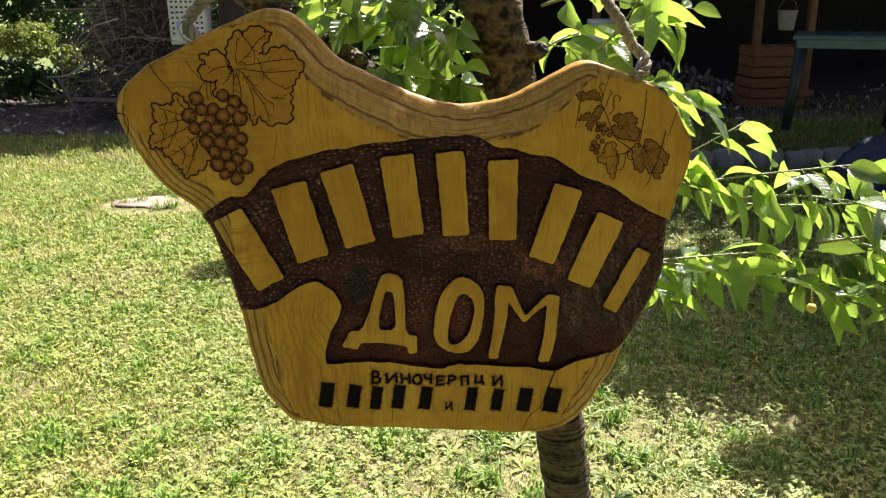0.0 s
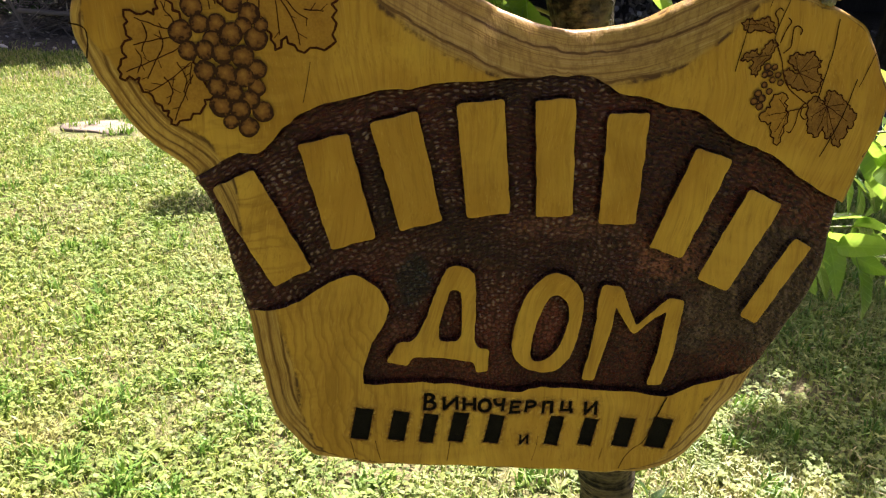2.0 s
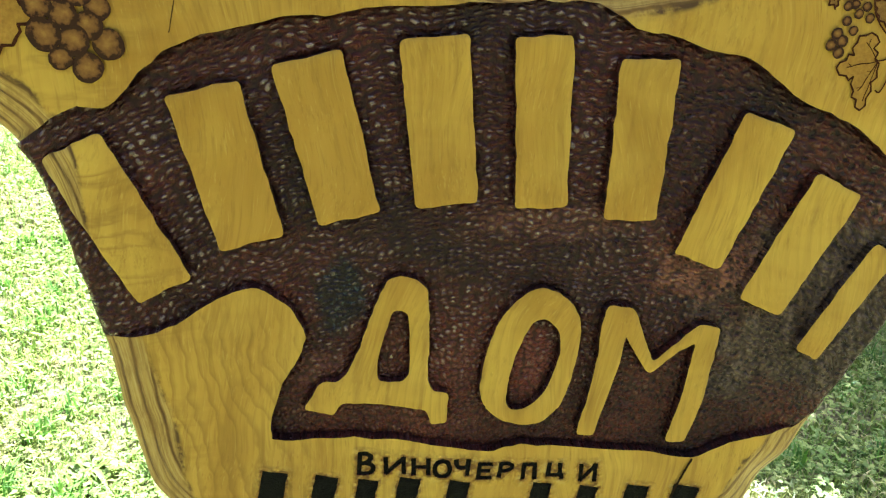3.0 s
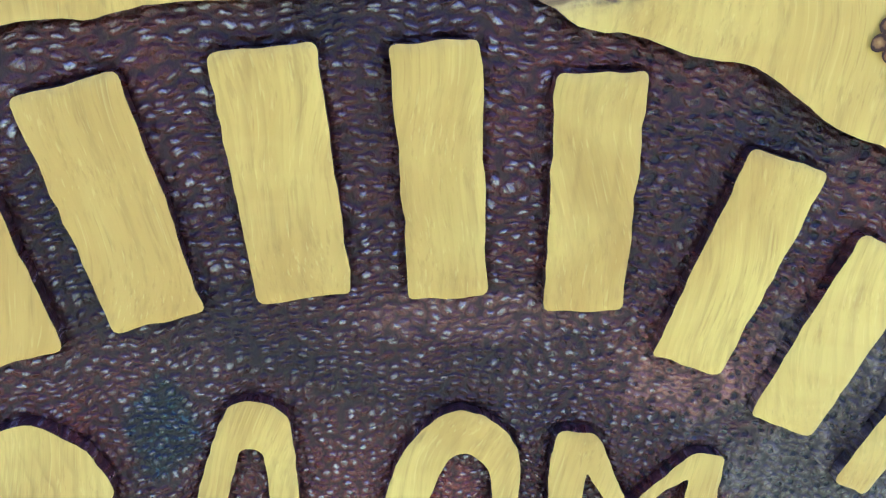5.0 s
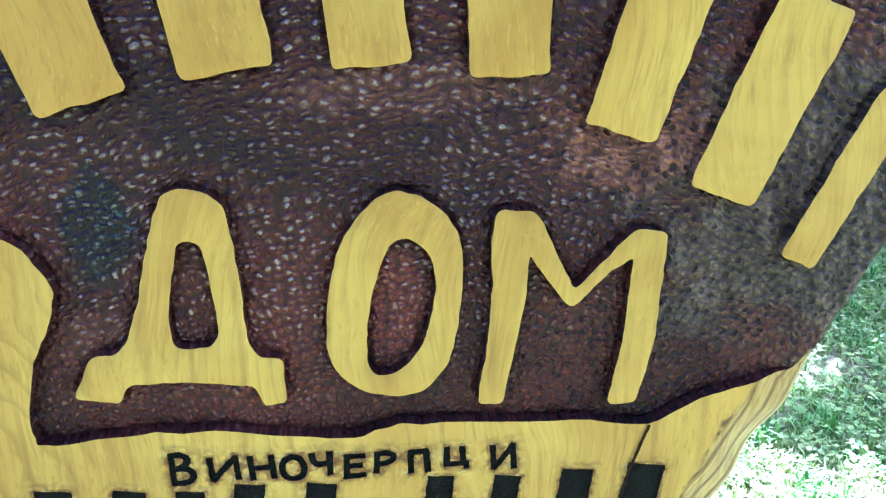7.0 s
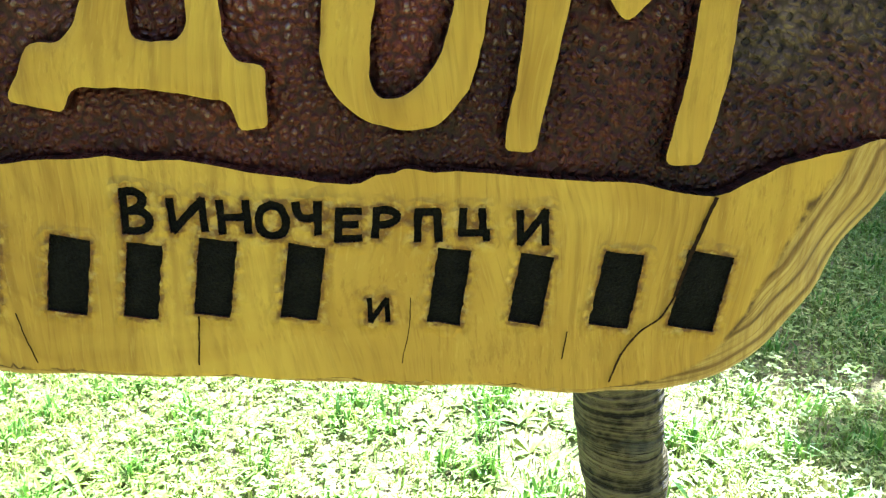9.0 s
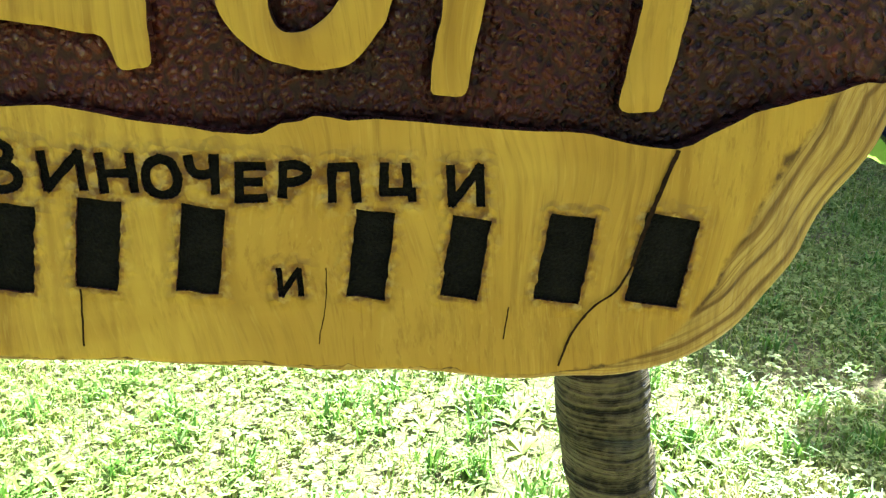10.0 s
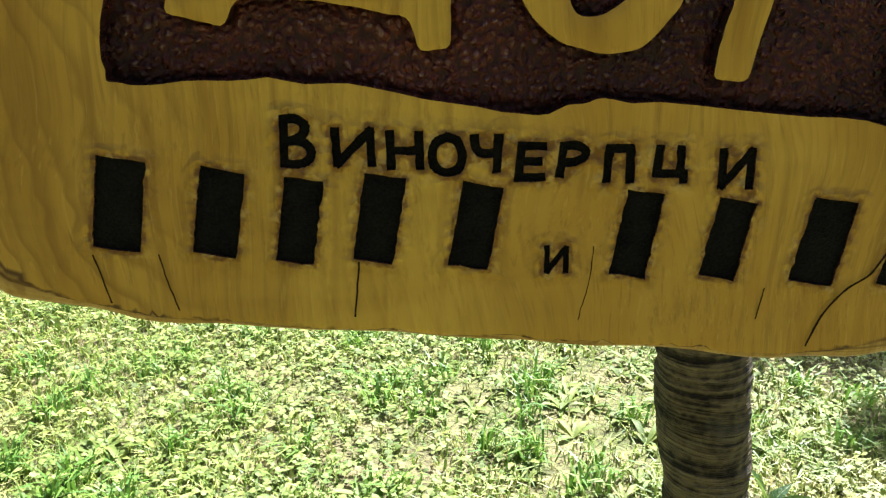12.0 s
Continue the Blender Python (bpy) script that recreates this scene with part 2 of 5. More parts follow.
    tone = k.mix(k.maths("MULTIPLY", knot, 0.8), tone, (0.006, 0.009, 0.0095))
    gouge, each = marks(0.0060, 0.0032, 0.85)
    ragged = k.maths("MULTIPLY", k.maths("SUBTRACT", k.noise(420.0, 3), 0.5), 0.55)
    ragged_gouge = k.maths("ADD", gouge, ragged)
    zone = k.maths("MULTIPLY", k.ramp(k.noise(13.0, 4), (0.36, 0.22), (0.58, 1.0)), k.maths("SUBTRACT", 1.0, k.maths("MULTIPLY", smooth, 0.9)))
    zone = k.maths("MULTIPLY", zone, k.ramp(k.maths("MULTIPLY", k.maths("ADD", place.outputs[2], 0.10), 12.0), (0.1, 0.3), (0.85, 1.0)))
    zone = k.maths("MULTIPLY", zone, k.maths("SUBTRACT", 1.0, k.maths("MULTIPLY", knot, 0.6)))
    zone = k.maths("MULTIPLY", zone, k.ramp(k.maths("ADD", k.maths("MULTIPLY", place.outputs[0], 4.0), 0.2), (0.40, 1.0), (0.66, 0.45)))
    some = k.maths("MULTIPLY", k.ramp(each, (0.25, 0.0), (0.62, 0.40), (0.95, 1.0)), zone)
    # sky glints on the cuts, painted as a pale colour
    pale = k.maths("MULTIPLY", k.ramp(ragged_gouge, (0.14, 0.85), (0.34, 0.0)), some)
    # shade in the hollows between cuts, painted dark
    tone = k.mix(k.ramp(gouge, (0.42, 0.0), (0.66, 0.75)), tone, (0.013, 0.005, 0.004))
    tone = k.mix(pale, tone, (0.23, 0.145, 0.112))
    nick, chosen = marks(0.0062, 0.0046, 0.95)
    nick = k.maths("ADD", nick, k.maths("MULTIPLY", ragged, 0.6))
    pit = k.maths("MULTIPLY", k.ramp(nick, (0.16, 1.0), (0.34, 0.0)), k.ramp(chosen, (0.30, 0.0), (0.45, 1.0)))
    pit = k.maths("MULTIPLY", pit, k.ramp(k.maths("ADD", k.maths("MULTIPLY", place.outputs[0], 4.0), 0.2), (0.30, 0.25), (0.66, 1.0)))
    # pits are painted dark for shade, besides their relief
    tone = k.mix(k.maths("MULTIPLY", pit, 0.8), tone, (0.014, 0.009, 0.007))
    tone = k.mix(k.maths("MULTIPLY", knot, k.ramp(k.noise(420.0, 2), (0.60, 0.0), (0.68, 0.7))), tone, (0.06, 0.075, 0.075))
    k.set(tone, k.ramp(ragged_gouge, (0.15, 0.16), (0.45, 0.58)), spec=k.ramp(pale, (0.0, 0.20), (0.6, 1.0)))
    k.bump(k.ramp(ragged_gouge, (0.0, 1.0), (0.22, 0.80), (0.50, 0.15), (0.75, 0.0)), 0.0015)
    k.bump(pit, -0.0011)
    k.bump(hairs, 0.0018)
    k.bump(k.noise(600.0, 3), 0.0004)
    return k.m


def leaf_material():
    k = Mat("cherry_leaf")
    rnd = k.node("ShaderNodeObjectInfo").outputs["Random"]
    tone = k.ramp(rnd, (0.0, (0.016, 0.052, 0.012)), (0.6, (0.038, 0.098, 0.018)), (1.0, (0.10, 0.18, 0.038)))
    tone = k.mix(k.ramp(k.noise(60.0, 4), (0.45, 0.0), (0.75, 0.4)), tone, (0.08, 0.15, 0.035))
    split = k.node("ShaderNodeSeparateXYZ")
    k.link(k.coord, split.inputs[0])
    across = k.maths("ABSOLUTE", split.outputs[1])
    rib = k.ramp(across, (0.008, 1.0), (0.02, 0.0))
    side = k.ramp(k.maths("PINGPONG", k.maths("SUBTRACT", k.maths("MULTIPLY", split.outputs[0], 8.5), k.maths("MULTIPLY", across, 7.0)), 0.5), (0.0, 1.0), (0.12, 0.0))
    vein = k.maths("MAXIMUM", rib, k.maths("MULTIPLY", side, 0.6))
    tone = k.mix(k.maths("MULTIPLY", vein, 0.5), tone, (0.14, 0.22, 0.06))
    k.set(tone, 0.30, spec=0.9)
    k.bump(vein, 0.0012)
    k.bump(k.noise(5.0, 2), 0.002)
    glow = k.node("ShaderNodeBsdfTranslucent")
    k.link(k.mix(0.72, tone, (0.56, 0.88, 0.10)), glow.inputs[0])
    both = k.node("ShaderNodeMixShader")
    thin = k.node("ShaderNodeTexWhiteNoise")
    thin.noise_dimensions = "1D"
    k.link(rnd, thin.inputs["W"])
    k.link(k.ramp(thin.outputs["Value"], (0.23, 0.13), (0.74, 0.52)), both.inputs[0])
    k.link(k.b.outputs[0], both.inputs[1])
    k.link(glow.outputs[0], both.inputs[2])
    k.link(both.outputs[0], k.out.inputs[0])
    return k.m


def islands(name, stops, rough=0.5, glow=0.3, patch=None, lush=None):
    """Blades or small leaves, each its own shade; patch: a second colour in patches of the ground."""
    k = Mat(name)
    tone = k.ramp(k.node("ShaderNodeNewGeometry").outputs["Random Per Island"], *stops)
    if patch:
        tone = k.mix(k.ramp(k.noise(1.6, 5), (0.54, 0.0), (0.68, 0.6)), tone, patch)
    if lush:
        tone = k.mix(k.ramp(k.noise(3.4, 5), (0.50, 0.0), (0.64, 0.55)), tone, lush)
    k.set(tone, rough)
    lit = k.node("ShaderNodeBsdfTranslucent")
    k.link(tone, lit.inputs[0])
    both = k.node("ShaderNodeMixShader", Fac=glow)
    k.link(k.b.outputs[0], both.inputs[1])
    k.link(lit.outputs[0], both.inputs[2])
    k.link(both.outputs[0], k.out.inputs[0])
    return k.m


def grape_material():
    """Burned shading of a grape: pale in the middle, dark brown towards its outline."""
    k = Mat("scorched_grape")
    out = k.maths("ADD", k.attr("outward"), k.maths("MULTIPLY", k.maths("SUBTRACT", k.noise(330.0, 4), 0.5), 1.25))
    k.set(k.ramp(out, (0.0, (0.32, 0.165, 0.030)), (0.45, (0.22, 0.100, 0.020)), (0.80, (0.14, 0.056, 0.013)), (0.94, (0.034, 0.011, 0.004))), 0.45, spec=0.14)
    k.bump(k.noise(300.0, 3), 0.0004)
    return k.m


def bark_material(name, dark, light, ringed):
    k = Mat(name)
    band = k.noise(16.0, 3, (0.25, 0.25, 8.5), 0.6) if ringed else k.noise(14.0, 4, (2.0, 2.0, 0.4), 0.6)
    crust = k.noise(90.0, 5)
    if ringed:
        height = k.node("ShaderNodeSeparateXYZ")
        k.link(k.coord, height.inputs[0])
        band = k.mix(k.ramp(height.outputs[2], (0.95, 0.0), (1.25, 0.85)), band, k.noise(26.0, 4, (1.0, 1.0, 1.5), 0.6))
    tone = k.ramp(k.maths("MULTIPLY", k.maths("ADD", k.maths("MULTIPLY", band, 1.3), k.maths("MULTIPLY", crust, 0.7)), 0.5), (0.43, dark), (0.57, light))
    tone = k.mix(k.ramp(k.noise(22.0, 3), (0.60, 0.0), (0.72, 0.5)), tone, (0.12, 0.115, 0.085))
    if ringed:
        # smoother upper bark, darkened in colour for its shade among the leaves
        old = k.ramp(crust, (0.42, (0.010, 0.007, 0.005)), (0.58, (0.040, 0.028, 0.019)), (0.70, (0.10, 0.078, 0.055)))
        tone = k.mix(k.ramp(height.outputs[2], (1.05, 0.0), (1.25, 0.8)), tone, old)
    k.b.inputs["Specular IOR Level"].default_value = 0.2
    k.set(tone, 0.75)
    k.bump(band, 0.03)
    k.bump(crust, 0.004)
    return k.m


def soil_material():
    k = Mat("soil_and_thatch")
    a, b, c = k.noise(0.9, 4), k.noise(9.0, 5), k.noise(70.0, 4)
    tone = k.mix(k.ramp(b, (0.38, 0.0), (0.62, 1.0)), (0.11, 0.14, 0.028), (0.24, 0.22, 0.085))
    tone = k.mix(k.ramp(a, (0.48, 0.0), (0.64, 0.6)), tone, (0.25, 0.175, 0.10))
    tone = k.mix(k.ramp(c, (0.4, 0.5), (0.6, 0.0)), tone, (0.05, 0.045, 0.02))
    place = k.node("ShaderNodeSeparateXYZ")
    k.link(k.coord, place.inputs[0])
    far = k.maths("ADD", place.outputs[1], k.maths("MULTIPLY", k.maths("SUBTRACT", k.noise(2.5, 4), 0.5), 1.4))
    # leaf litter beyond the lawn, its colour darkened to stand for shade there
    litter = k.ramp(k.noise(34.0, 6, (1, 1, 1), 0.7), (0.42, (0.030, 0.025, 0.018)), (0.56, (0.085, 0.070, 0.050)), (0.68, (0.28, 0.24, 0.19)))
    shade = k.ramp(k.maths("MULTIPLY", far, 0.05), (0.365, 0.0), (0.42, 1.0), (0.66, 1.0), (0.70, 0.0))
    tone = k.mix(shade, tone, litter)
    tone = k.mix(k.ramp(k.maths("MULTIPLY", far, 0.05), (0.66, 0.0), (0.72, 0.9)), tone, (0.10, 0.15, 0.03))
    k.set(tone, 0.95)
    k.bump(c, 0.012)
    k.bump(b, 0.03)
    return k.m


WOOD, FIELD, LEAF, GRAPE = wood_of_board(), burned_field(), leaf_material(), grape_material()
CHAR = plain("burned_line", (0.024, 0.007, 0.003), (0.070, 0.020, 0.006), 60, 0.6, bump=0.0004)
SCORCH = plain("scorched_tint", (0.28, 0.132, 0.016), (0.42, 0.226, 0.026), 60, 0.42, bump=0.0004)
DARK_SCORCH = plain("deeply_scorched_tint", (0.15, 0.066, 0.013), (0.30, 0.155, 0.026), 110, 0.42, bump=0.0004)
INK = plain("black_burned_groove", (0.004, 0.004, 0.003), (0.017, 0.015, 0.011), 110, 0.55, bump=0.003)
CRACK = plain("open_crack", (0.010, 0.006, 0.003), (0.04, 0.02, 0.01), 80, 0.9, bump=0.0004)
for dull, gloss in ((INK, 0.06), (CHAR, 0.06), (CRACK, 0.06), (SCORCH, 0.14), (DARK_SCORCH, 0.14)):
    dull.node_tree.nodes["Principled BSDF"].inputs["Specular IOR Level"].default_value = gloss
STEEL = plain("zinc_plated_steel", (0.30, 0.31, 0.32), (0.48, 0.48, 0.48), 40, 0.38, 1.0, 0.0004)
ROPE = plain("hemp_rope", (0.11, 0.100, 0.050), (0.34, 0.310, 0.175), 60, 0.85, bump=0.0012)
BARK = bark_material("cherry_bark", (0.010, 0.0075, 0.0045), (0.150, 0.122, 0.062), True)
OLD_BARK = bark_material("dark_bark", (0.03, 0.024, 0.018), (0.10, 0.08, 0.06), False)
TWIG = plain("green_twig", (0.13, 0.15, 0.04), (0.26, 0.29, 0.10), 30, 0.5, bump=0.0006)
FRUIT = plain("unripe_fruit", (0.45, 0.42, 0.05), (0.6, 0.5, 0.08), 60, 0.3, bump=0.0003)
SOIL = soil_material()
BLADE = islands("grass_blades", ((0.0, (0.10, 0.18, 0.024)), (0.40, (0.235, 0.33, 0.048)), (0.75, (0.37, 0.44, 0.082)), (0.96, (0.56, 0.50, 0.22))), 0.5, 0.32, (0.47, 0.42, 0.16), (0.15, 0.28, 0.032))
TUFT = islands("coarse_grass", ((0.0, (0.08, 0.19, 0.02)), (0.6, (0.16, 0.31, 0.034)), (1.0, (0.30, 0.42, 0.07))), 0.5, 0.34)
WEED = islands("broad_weed_leaves", ((0.0, (0.11, 0.17, 0.024)), (0.5, (0.19, 0.26, 0.040)), (1.0, (0.30, 0.35, 0.07))), 0.62, 0.32)
CLOVER = islands("clover_leaves", ((0.0, (0.09, 0.14, 0.022)), (0.45, (0.22, 0.30, 0.052)), (1.0, (0.37, 0.42, 0.10))), 0.62, 0.3, (0.34, 0.37, 0.12), (0.17, 0.30, 0.038))
FOLIAGE = islands("tree_foliage", ((0.0, (0.025, 0.06, 0.010)), (0.6, (0.045, 0.10, 0.016)), (1.0, (0.075, 0.14, 0.022))), 0.45, 0.28)
BRUSH = islands("dry_brushwood", ((0.0, (0.045, 0.037, 0.030)), (0.5, (0.15, 0.125, 0.10)), (1.0, (0.48, 0.41, 0.34))), 0.85, 0.0)
STONE = plain("pale_field_stone", (0.20, 0.19, 0.17), (0.42, 0.40, 0.36), 9, 0.9, bump=0.012)
RUBBLE = islands("broken_stone", ((0.0, (0.05, 0.042, 0.033)), (0.65, (0.21, 0.175, 0.135)), (0.88, (0.42, 0.38, 0.32)), (1.0, (0.80, 0.78, 0.74))), 0.9, 0.0)
CRATE = plain("weathered_crate_wood", (0.14, 0.060, 0.026), (0.30, 0.14, 0.060), 7, 0.8, bump=0.002, stretch=(1, 1, 6))
POST = plain("brown_post_wood", (0.16, 0.085, 0.035), (0.32, 0.18, 0.075), 8, 0.75, bump=0.003, stretch=(4, 4, 0.5))
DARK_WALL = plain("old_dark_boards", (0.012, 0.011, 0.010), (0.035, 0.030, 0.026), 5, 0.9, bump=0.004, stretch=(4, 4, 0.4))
GREEN_PLASTIC = plain("green_garden_plastic", (0.055, 0.135, 0.150), (0.095, 0.205, 0.225), 12, 0.25, bump=0.0006)
# legs of the same plastic, their colour darkened for shade under the table
SHADED_LEG = plain("shaded_green_plastic", (0.012, 0.024, 0.024), (0.024, 0.042, 0.040), 12, 0.4, bump=0.0006)
BLUE_PLASTIC = plain("dark_blue_plastic", (0.010, 0.020, 0.055), (0.022, 0.038, 0.095), 14, 0.4, bump=0.004)
WHITE_PLASTIC = plain("white_plastic", (0.62, 0.63, 0.64), (0.80, 0.80, 0.80), 12, 0.45, bump=0.001)
HOLE = plain("black_hole", (0.012, 0.012, 0.012), (0.03, 0.03, 0.03), 20, 0.8, bump=0.001)


# ---- mesh helpers ----
def part(name, bm, material, parent=None, label="", smooth=True):
    """Links a bmesh as one mesh object, under a thing or a part."""
    me = bpy.data.meshes.new(name)
    bm.to_mesh(me)
    bm.free()
    for m in material if isinstance(material, (list, tuple)) else [material]:
        me.materials.append(m)
    if smooth:
        me.polygons.foreach_set("use_smooth", [True] * len(me.polygons))
    ob = new(name, me)
    ob.parent = parent
    if label:
        tagged(ob, label)
    return ob


def thing(name, place=(0, 0, 0), label="", category="", group="", kind="", turn=0.0):
    ob = new(name)
    ob.matrix_world = pose(*place, 0, 0, turn)
    ob.empty_display_size = 0.1
    return tagged(ob, label, category, group, kind)


def tube(bm, pts, radii, sides=8, caps=True):
    """A tapered tube along a polyline."""
    pts = [Vector(p) for p in pts]
    rings, side = [], None
    for i, p in enumerate(pts):
        d = (pts[min(i + 1, len(pts) - 1)] - pts[max(i - 1, 0)]).normalized()
        if side is None:
            side = d.orthogonal().normalized()
        side = (side - d * side.dot(d)).normalized()
        up = d.cross(side)
        r = radii[i] if hasattr(radii, "__len__") else radii
        rings.append([bm.verts.new(p + (side * math.cos(a) + up * math.sin(a)) * r) for a in [math.tau * k / sides for k in range(sides)]])
    for a, b in zip(rings, rings[1:]):
        for k in range(sides):
            bm.faces.new((a[k], a[(k + 1) % sides], b[(k + 1) % sides], b[k]))
    if caps:
        bm.faces.new(rings[0][::-1])
        bm.faces.new(rings[-1])
    return bm


def box(bm, centre, size, m=None, bevel=0.0):
    """A box with bevelled edges; m: a turn about its centre."""
    mat = Matrix.Translation(centre) @ (m or Matrix()) @ Matrix.Diagonal((*size, 1))
    made = bmesh.ops.create_cube(bm, size=1, matrix=mat)["verts"]
    if bevel:
        edges = list({e for v in made for e in v.link_edges})
        bmesh.ops.bevel(bm, geom=edges, offset=bevel, segments=1, affect="EDGES", profile=0.6)
    return bm


def rock(seed, size, rough=0.25, detail=2):
    bm = bmesh.new()
    bmesh.ops.create_icosphere(bm, subdivisions=detail, radius=0.5)
    for v in bm.verts:
        p = v.co.normalized()
        q = Vector([max(-0.36, min(0.36, c)) for c in v.co])
        v.co = q + p * rough * (noise.noise(p * 1.7 + Vector((seed * 7.3, seed, 0))) * 0.6 + 0.2 * noise.noise(p * 5 + Vector((0, seed * 3.1, 0))))
        v.co = Vector((v.co.x * size[0], v.co.y * size[1], v.co.z * size[2])) * 1.3
    return bm


def spline(ctrl, steps, closed=True):
    """Catmull-Rom through the control points (x, z), in metres."""
    c = [Vector((x, z)) * 0.001 for x, z in ctrl]
    n, out = len(c), []
    for i in range(n if closed else n - 1):
        if closed:
            a, b, d, e = c[i - 1], c[i], c[(i + 1) % n], c[(i + 2) % n]
        else:
            a, b, d, e = c[max(i - 1, 0)], c[i], c[i + 1], c[min(i + 2, n - 1)]
        for s in range(steps):
            t = s / steps
            out.append(0.5 * ((2 * b) + (d - a) * t + (2 * a - 5 * b + 4 * d - e) * t * t + (3 * b - a - 3 * d + e) * t ** 3))
    if not closed:
        out.append(c[-1])
    return out


def rough_line(pts, amp, scale, seed):
    """Hand-cut unevenness."""
    return [p + Vector((noise.noise(Vector((p.x * scale, p.y * scale, seed))), noise.noise(Vector((p.x * scale, p.y * scale, seed + 9.7))))) * amp for p in pts]


def inside(px, pz, poly):
    """Which of the points lie in the polygon."""
    x, z = np.array([p[0] for p in poly]), np.array([p[1] for p in poly])
    hit = np.zeros(len(px), bool)
    for i in range(len(poly)):
        j = i - 1
        cross = (z[i] > pz) != (z[j] > pz)
        if cross.any():
            at = x[i] + (pz - z[i]) * (x[j] - x[i]) / (z[j] - z[i] + 1e-12)
            hit ^= cross & (px < at)
    return hit


def distance(px, pz, line, closed=True):
    """How far the points lie from a polyline."""
    best = np.full(len(px), 9.0)
    n = len(line)
    for i in range(n if closed else n - 1):
        a, b = line[i], line[(i + 1) % n]
        dx, dz = b[0] - a[0], b[1] - a[1]
        t = np.clip(((px - a[0]) * dx + (pz - a[1]) * dz) / (dx * dx + dz * dz + 1e-12), 0, 1)
        best = np.minimum(best, np.hypot(px - a[0] - t * dx, pz - a[1] - t * dz))
    return best


# ---- the carved sign ----
SIGN = (0.0, 0.877, 1.1)
sign = thing("wooden_sign", SIGN, "live-edge varnished yellow wooden sign with dark carved field, hung from rope", "sign")
OUTLINE = spline([(-315, 248), (-284, 264), (-229, 291), (-181, 307), (-149, 296), (-112, 258), (-47, 223), (14, 203), (76, 209), (128, 233), (165, 248), (209, 236), (255, 211), (283, 164),
                  (285, 135), (268, 72), (265, -1), (241, -58), (227, -85), (208, -139), (168, -190), (119, -204), (13, -196), (-130, -186), (-174, -179), (-188, -171), (-200, -159), (-212, -144), (-222, -119), (-227, -91), (-231, -66), (-235, -36),
                  (-249, 26), (-269, 80), (-312, 117), (-344, 177), (-346, 216)], 10)
OUTLINE = rough_line(OUTLINE, 0.0016, 45, 3.0)
UPPER = spline([(-285, 78), (-269, 83), (-238, 105), (-217, 107), (-198, 128), (-174, 143), (-131, 155), (-105, 158), (-80, 163), (-30, 167), (14, 170), (40, 169), (66, 157), (82, 155),
                (104, 148), (128, 144), (163, 123), (199, 108), (224, 91), (259, 72), (290, 60)], 6, False)
LOWER = spline([(260, -81), (227, -87), (211, -99), (200, -100), (169, -107), (139, -119), (102, -114), (31, -108), (15, -109), (-5, -112), (-54, -104), (-93, -101), (-130, -103), (-138, -98),
                (-132, -66), (-120, -42), (-117, -27), (-123, -14), (-144, 2), (-166, -4), (-197, -24), (-231, -33), (-260, -36)], 6, False)
UPPER, LOWER = rough_line(UPPER, 0.0016, 120, 5.0), rough_line(LOWER, 0.0016, 120, 6.0)
BAND = UPPER + LOWER

# raised letters of the one carved word that is kept: outline and counter of each, in millimetres
CUT = {
    "letter_d": ([(-68, 9), (-60, 11), (-52, 9), (-44, 2), (-42, -26), (-42, -60), (-38, -68), (-28, -69), (-28, -92), (-39, -92), (-41, -82), (-69, -77), (-95, -76), (-99, -85), (-118, -81), (-108, -61), (-97, -61), (-91, -54), (-84, -36), (-75, -7)],
                 [(-64, -11), (-56, -13), (-54, -25), (-53, -55), (-58, -61), (-73, -60), (-73, -44), (-69, -27)]),
    "letter_o": ([(25, 4), (41, -3), (50, -16), (52, -36), (49, -60), (44, -78), (34, -90), (22, -93), (5, -88), (-7, -74), (-8, -56), (-4, -33), (2, -16), (12, -3)],
                 [(28, -17), (37, -24), (40, -38), (37, -56), (31, -71), (22, -80), (13, -81), (9, -74), (10, -55), (15, -34), (21, -21)]),
    "letter_m": ([(67, -7), (84, -9), (93, -29), (101, -47), (111, -37), (127, -20), (142, -23), (141, -44), (139, -77), (132, -108), (118, -107), (124, -76), (127, -33), (116, -40), (100, -56), (89, -41), (81, -28), (79, -51), (69, -102), (57, -101), (62, -72), (65, -40), (64, -22)], None),
}


def corner_line(ctrl, steps=7):
    """A polyline whose corners are a little rounded."""
    out, n = [], len(ctrl)
    for i in range(n):
        a, b, c = (Vector(ctrl[k % n]) * 0.001 for k in (i - 1, i, i + 1))
        r = min(0.0035, (a - b).length * 0.4, (c - b).length * 0.4)
        p, q = b + (a - b).normalized() * r, b + (c - b).normalized() * r
        for s in range(4):
            t = s / 3
            out.append(p * (1 - t) ** 2 + b * 2 * t * (1 - t) + q * t * t)
        nxt = Vector(ctrl[(i + 1) % n]) * 0.001
        for s in range(1, steps):
            m = q.lerp(nxt + (b - nxt).normalized() * r, s / steps)
            out.append(m)
    return out


raised = []          # name, outline, counter
for key, (outer, hole) in CUT.items():
    raised.append((key, rough_line(spline(outer, 8) if key == "letter_o" else corner_line(outer), 0.0007, 160, 1.0), rough_line(spline(hole, 8) if key == "letter_o" else corner_line(hole), 0.0007, 160, 2.0) if hole else None))
# the arched word is kept as nine plain raised bars: foot, head, width
BARS = [((-196, 0), (-241, 84), 38), ((-146, 30), (-170, 118), 40), ((-91, 46), (-115, 136), 38), ((-36, 55), (-48, 149), 38), ((19, 55), (12, 152), 32), ((73, 48), (72, 142), 34),
        ((119, 22), (148, 110), 34), ((164, -8), (199, 73), 34), ((202, -42), (240, 32), 20)]
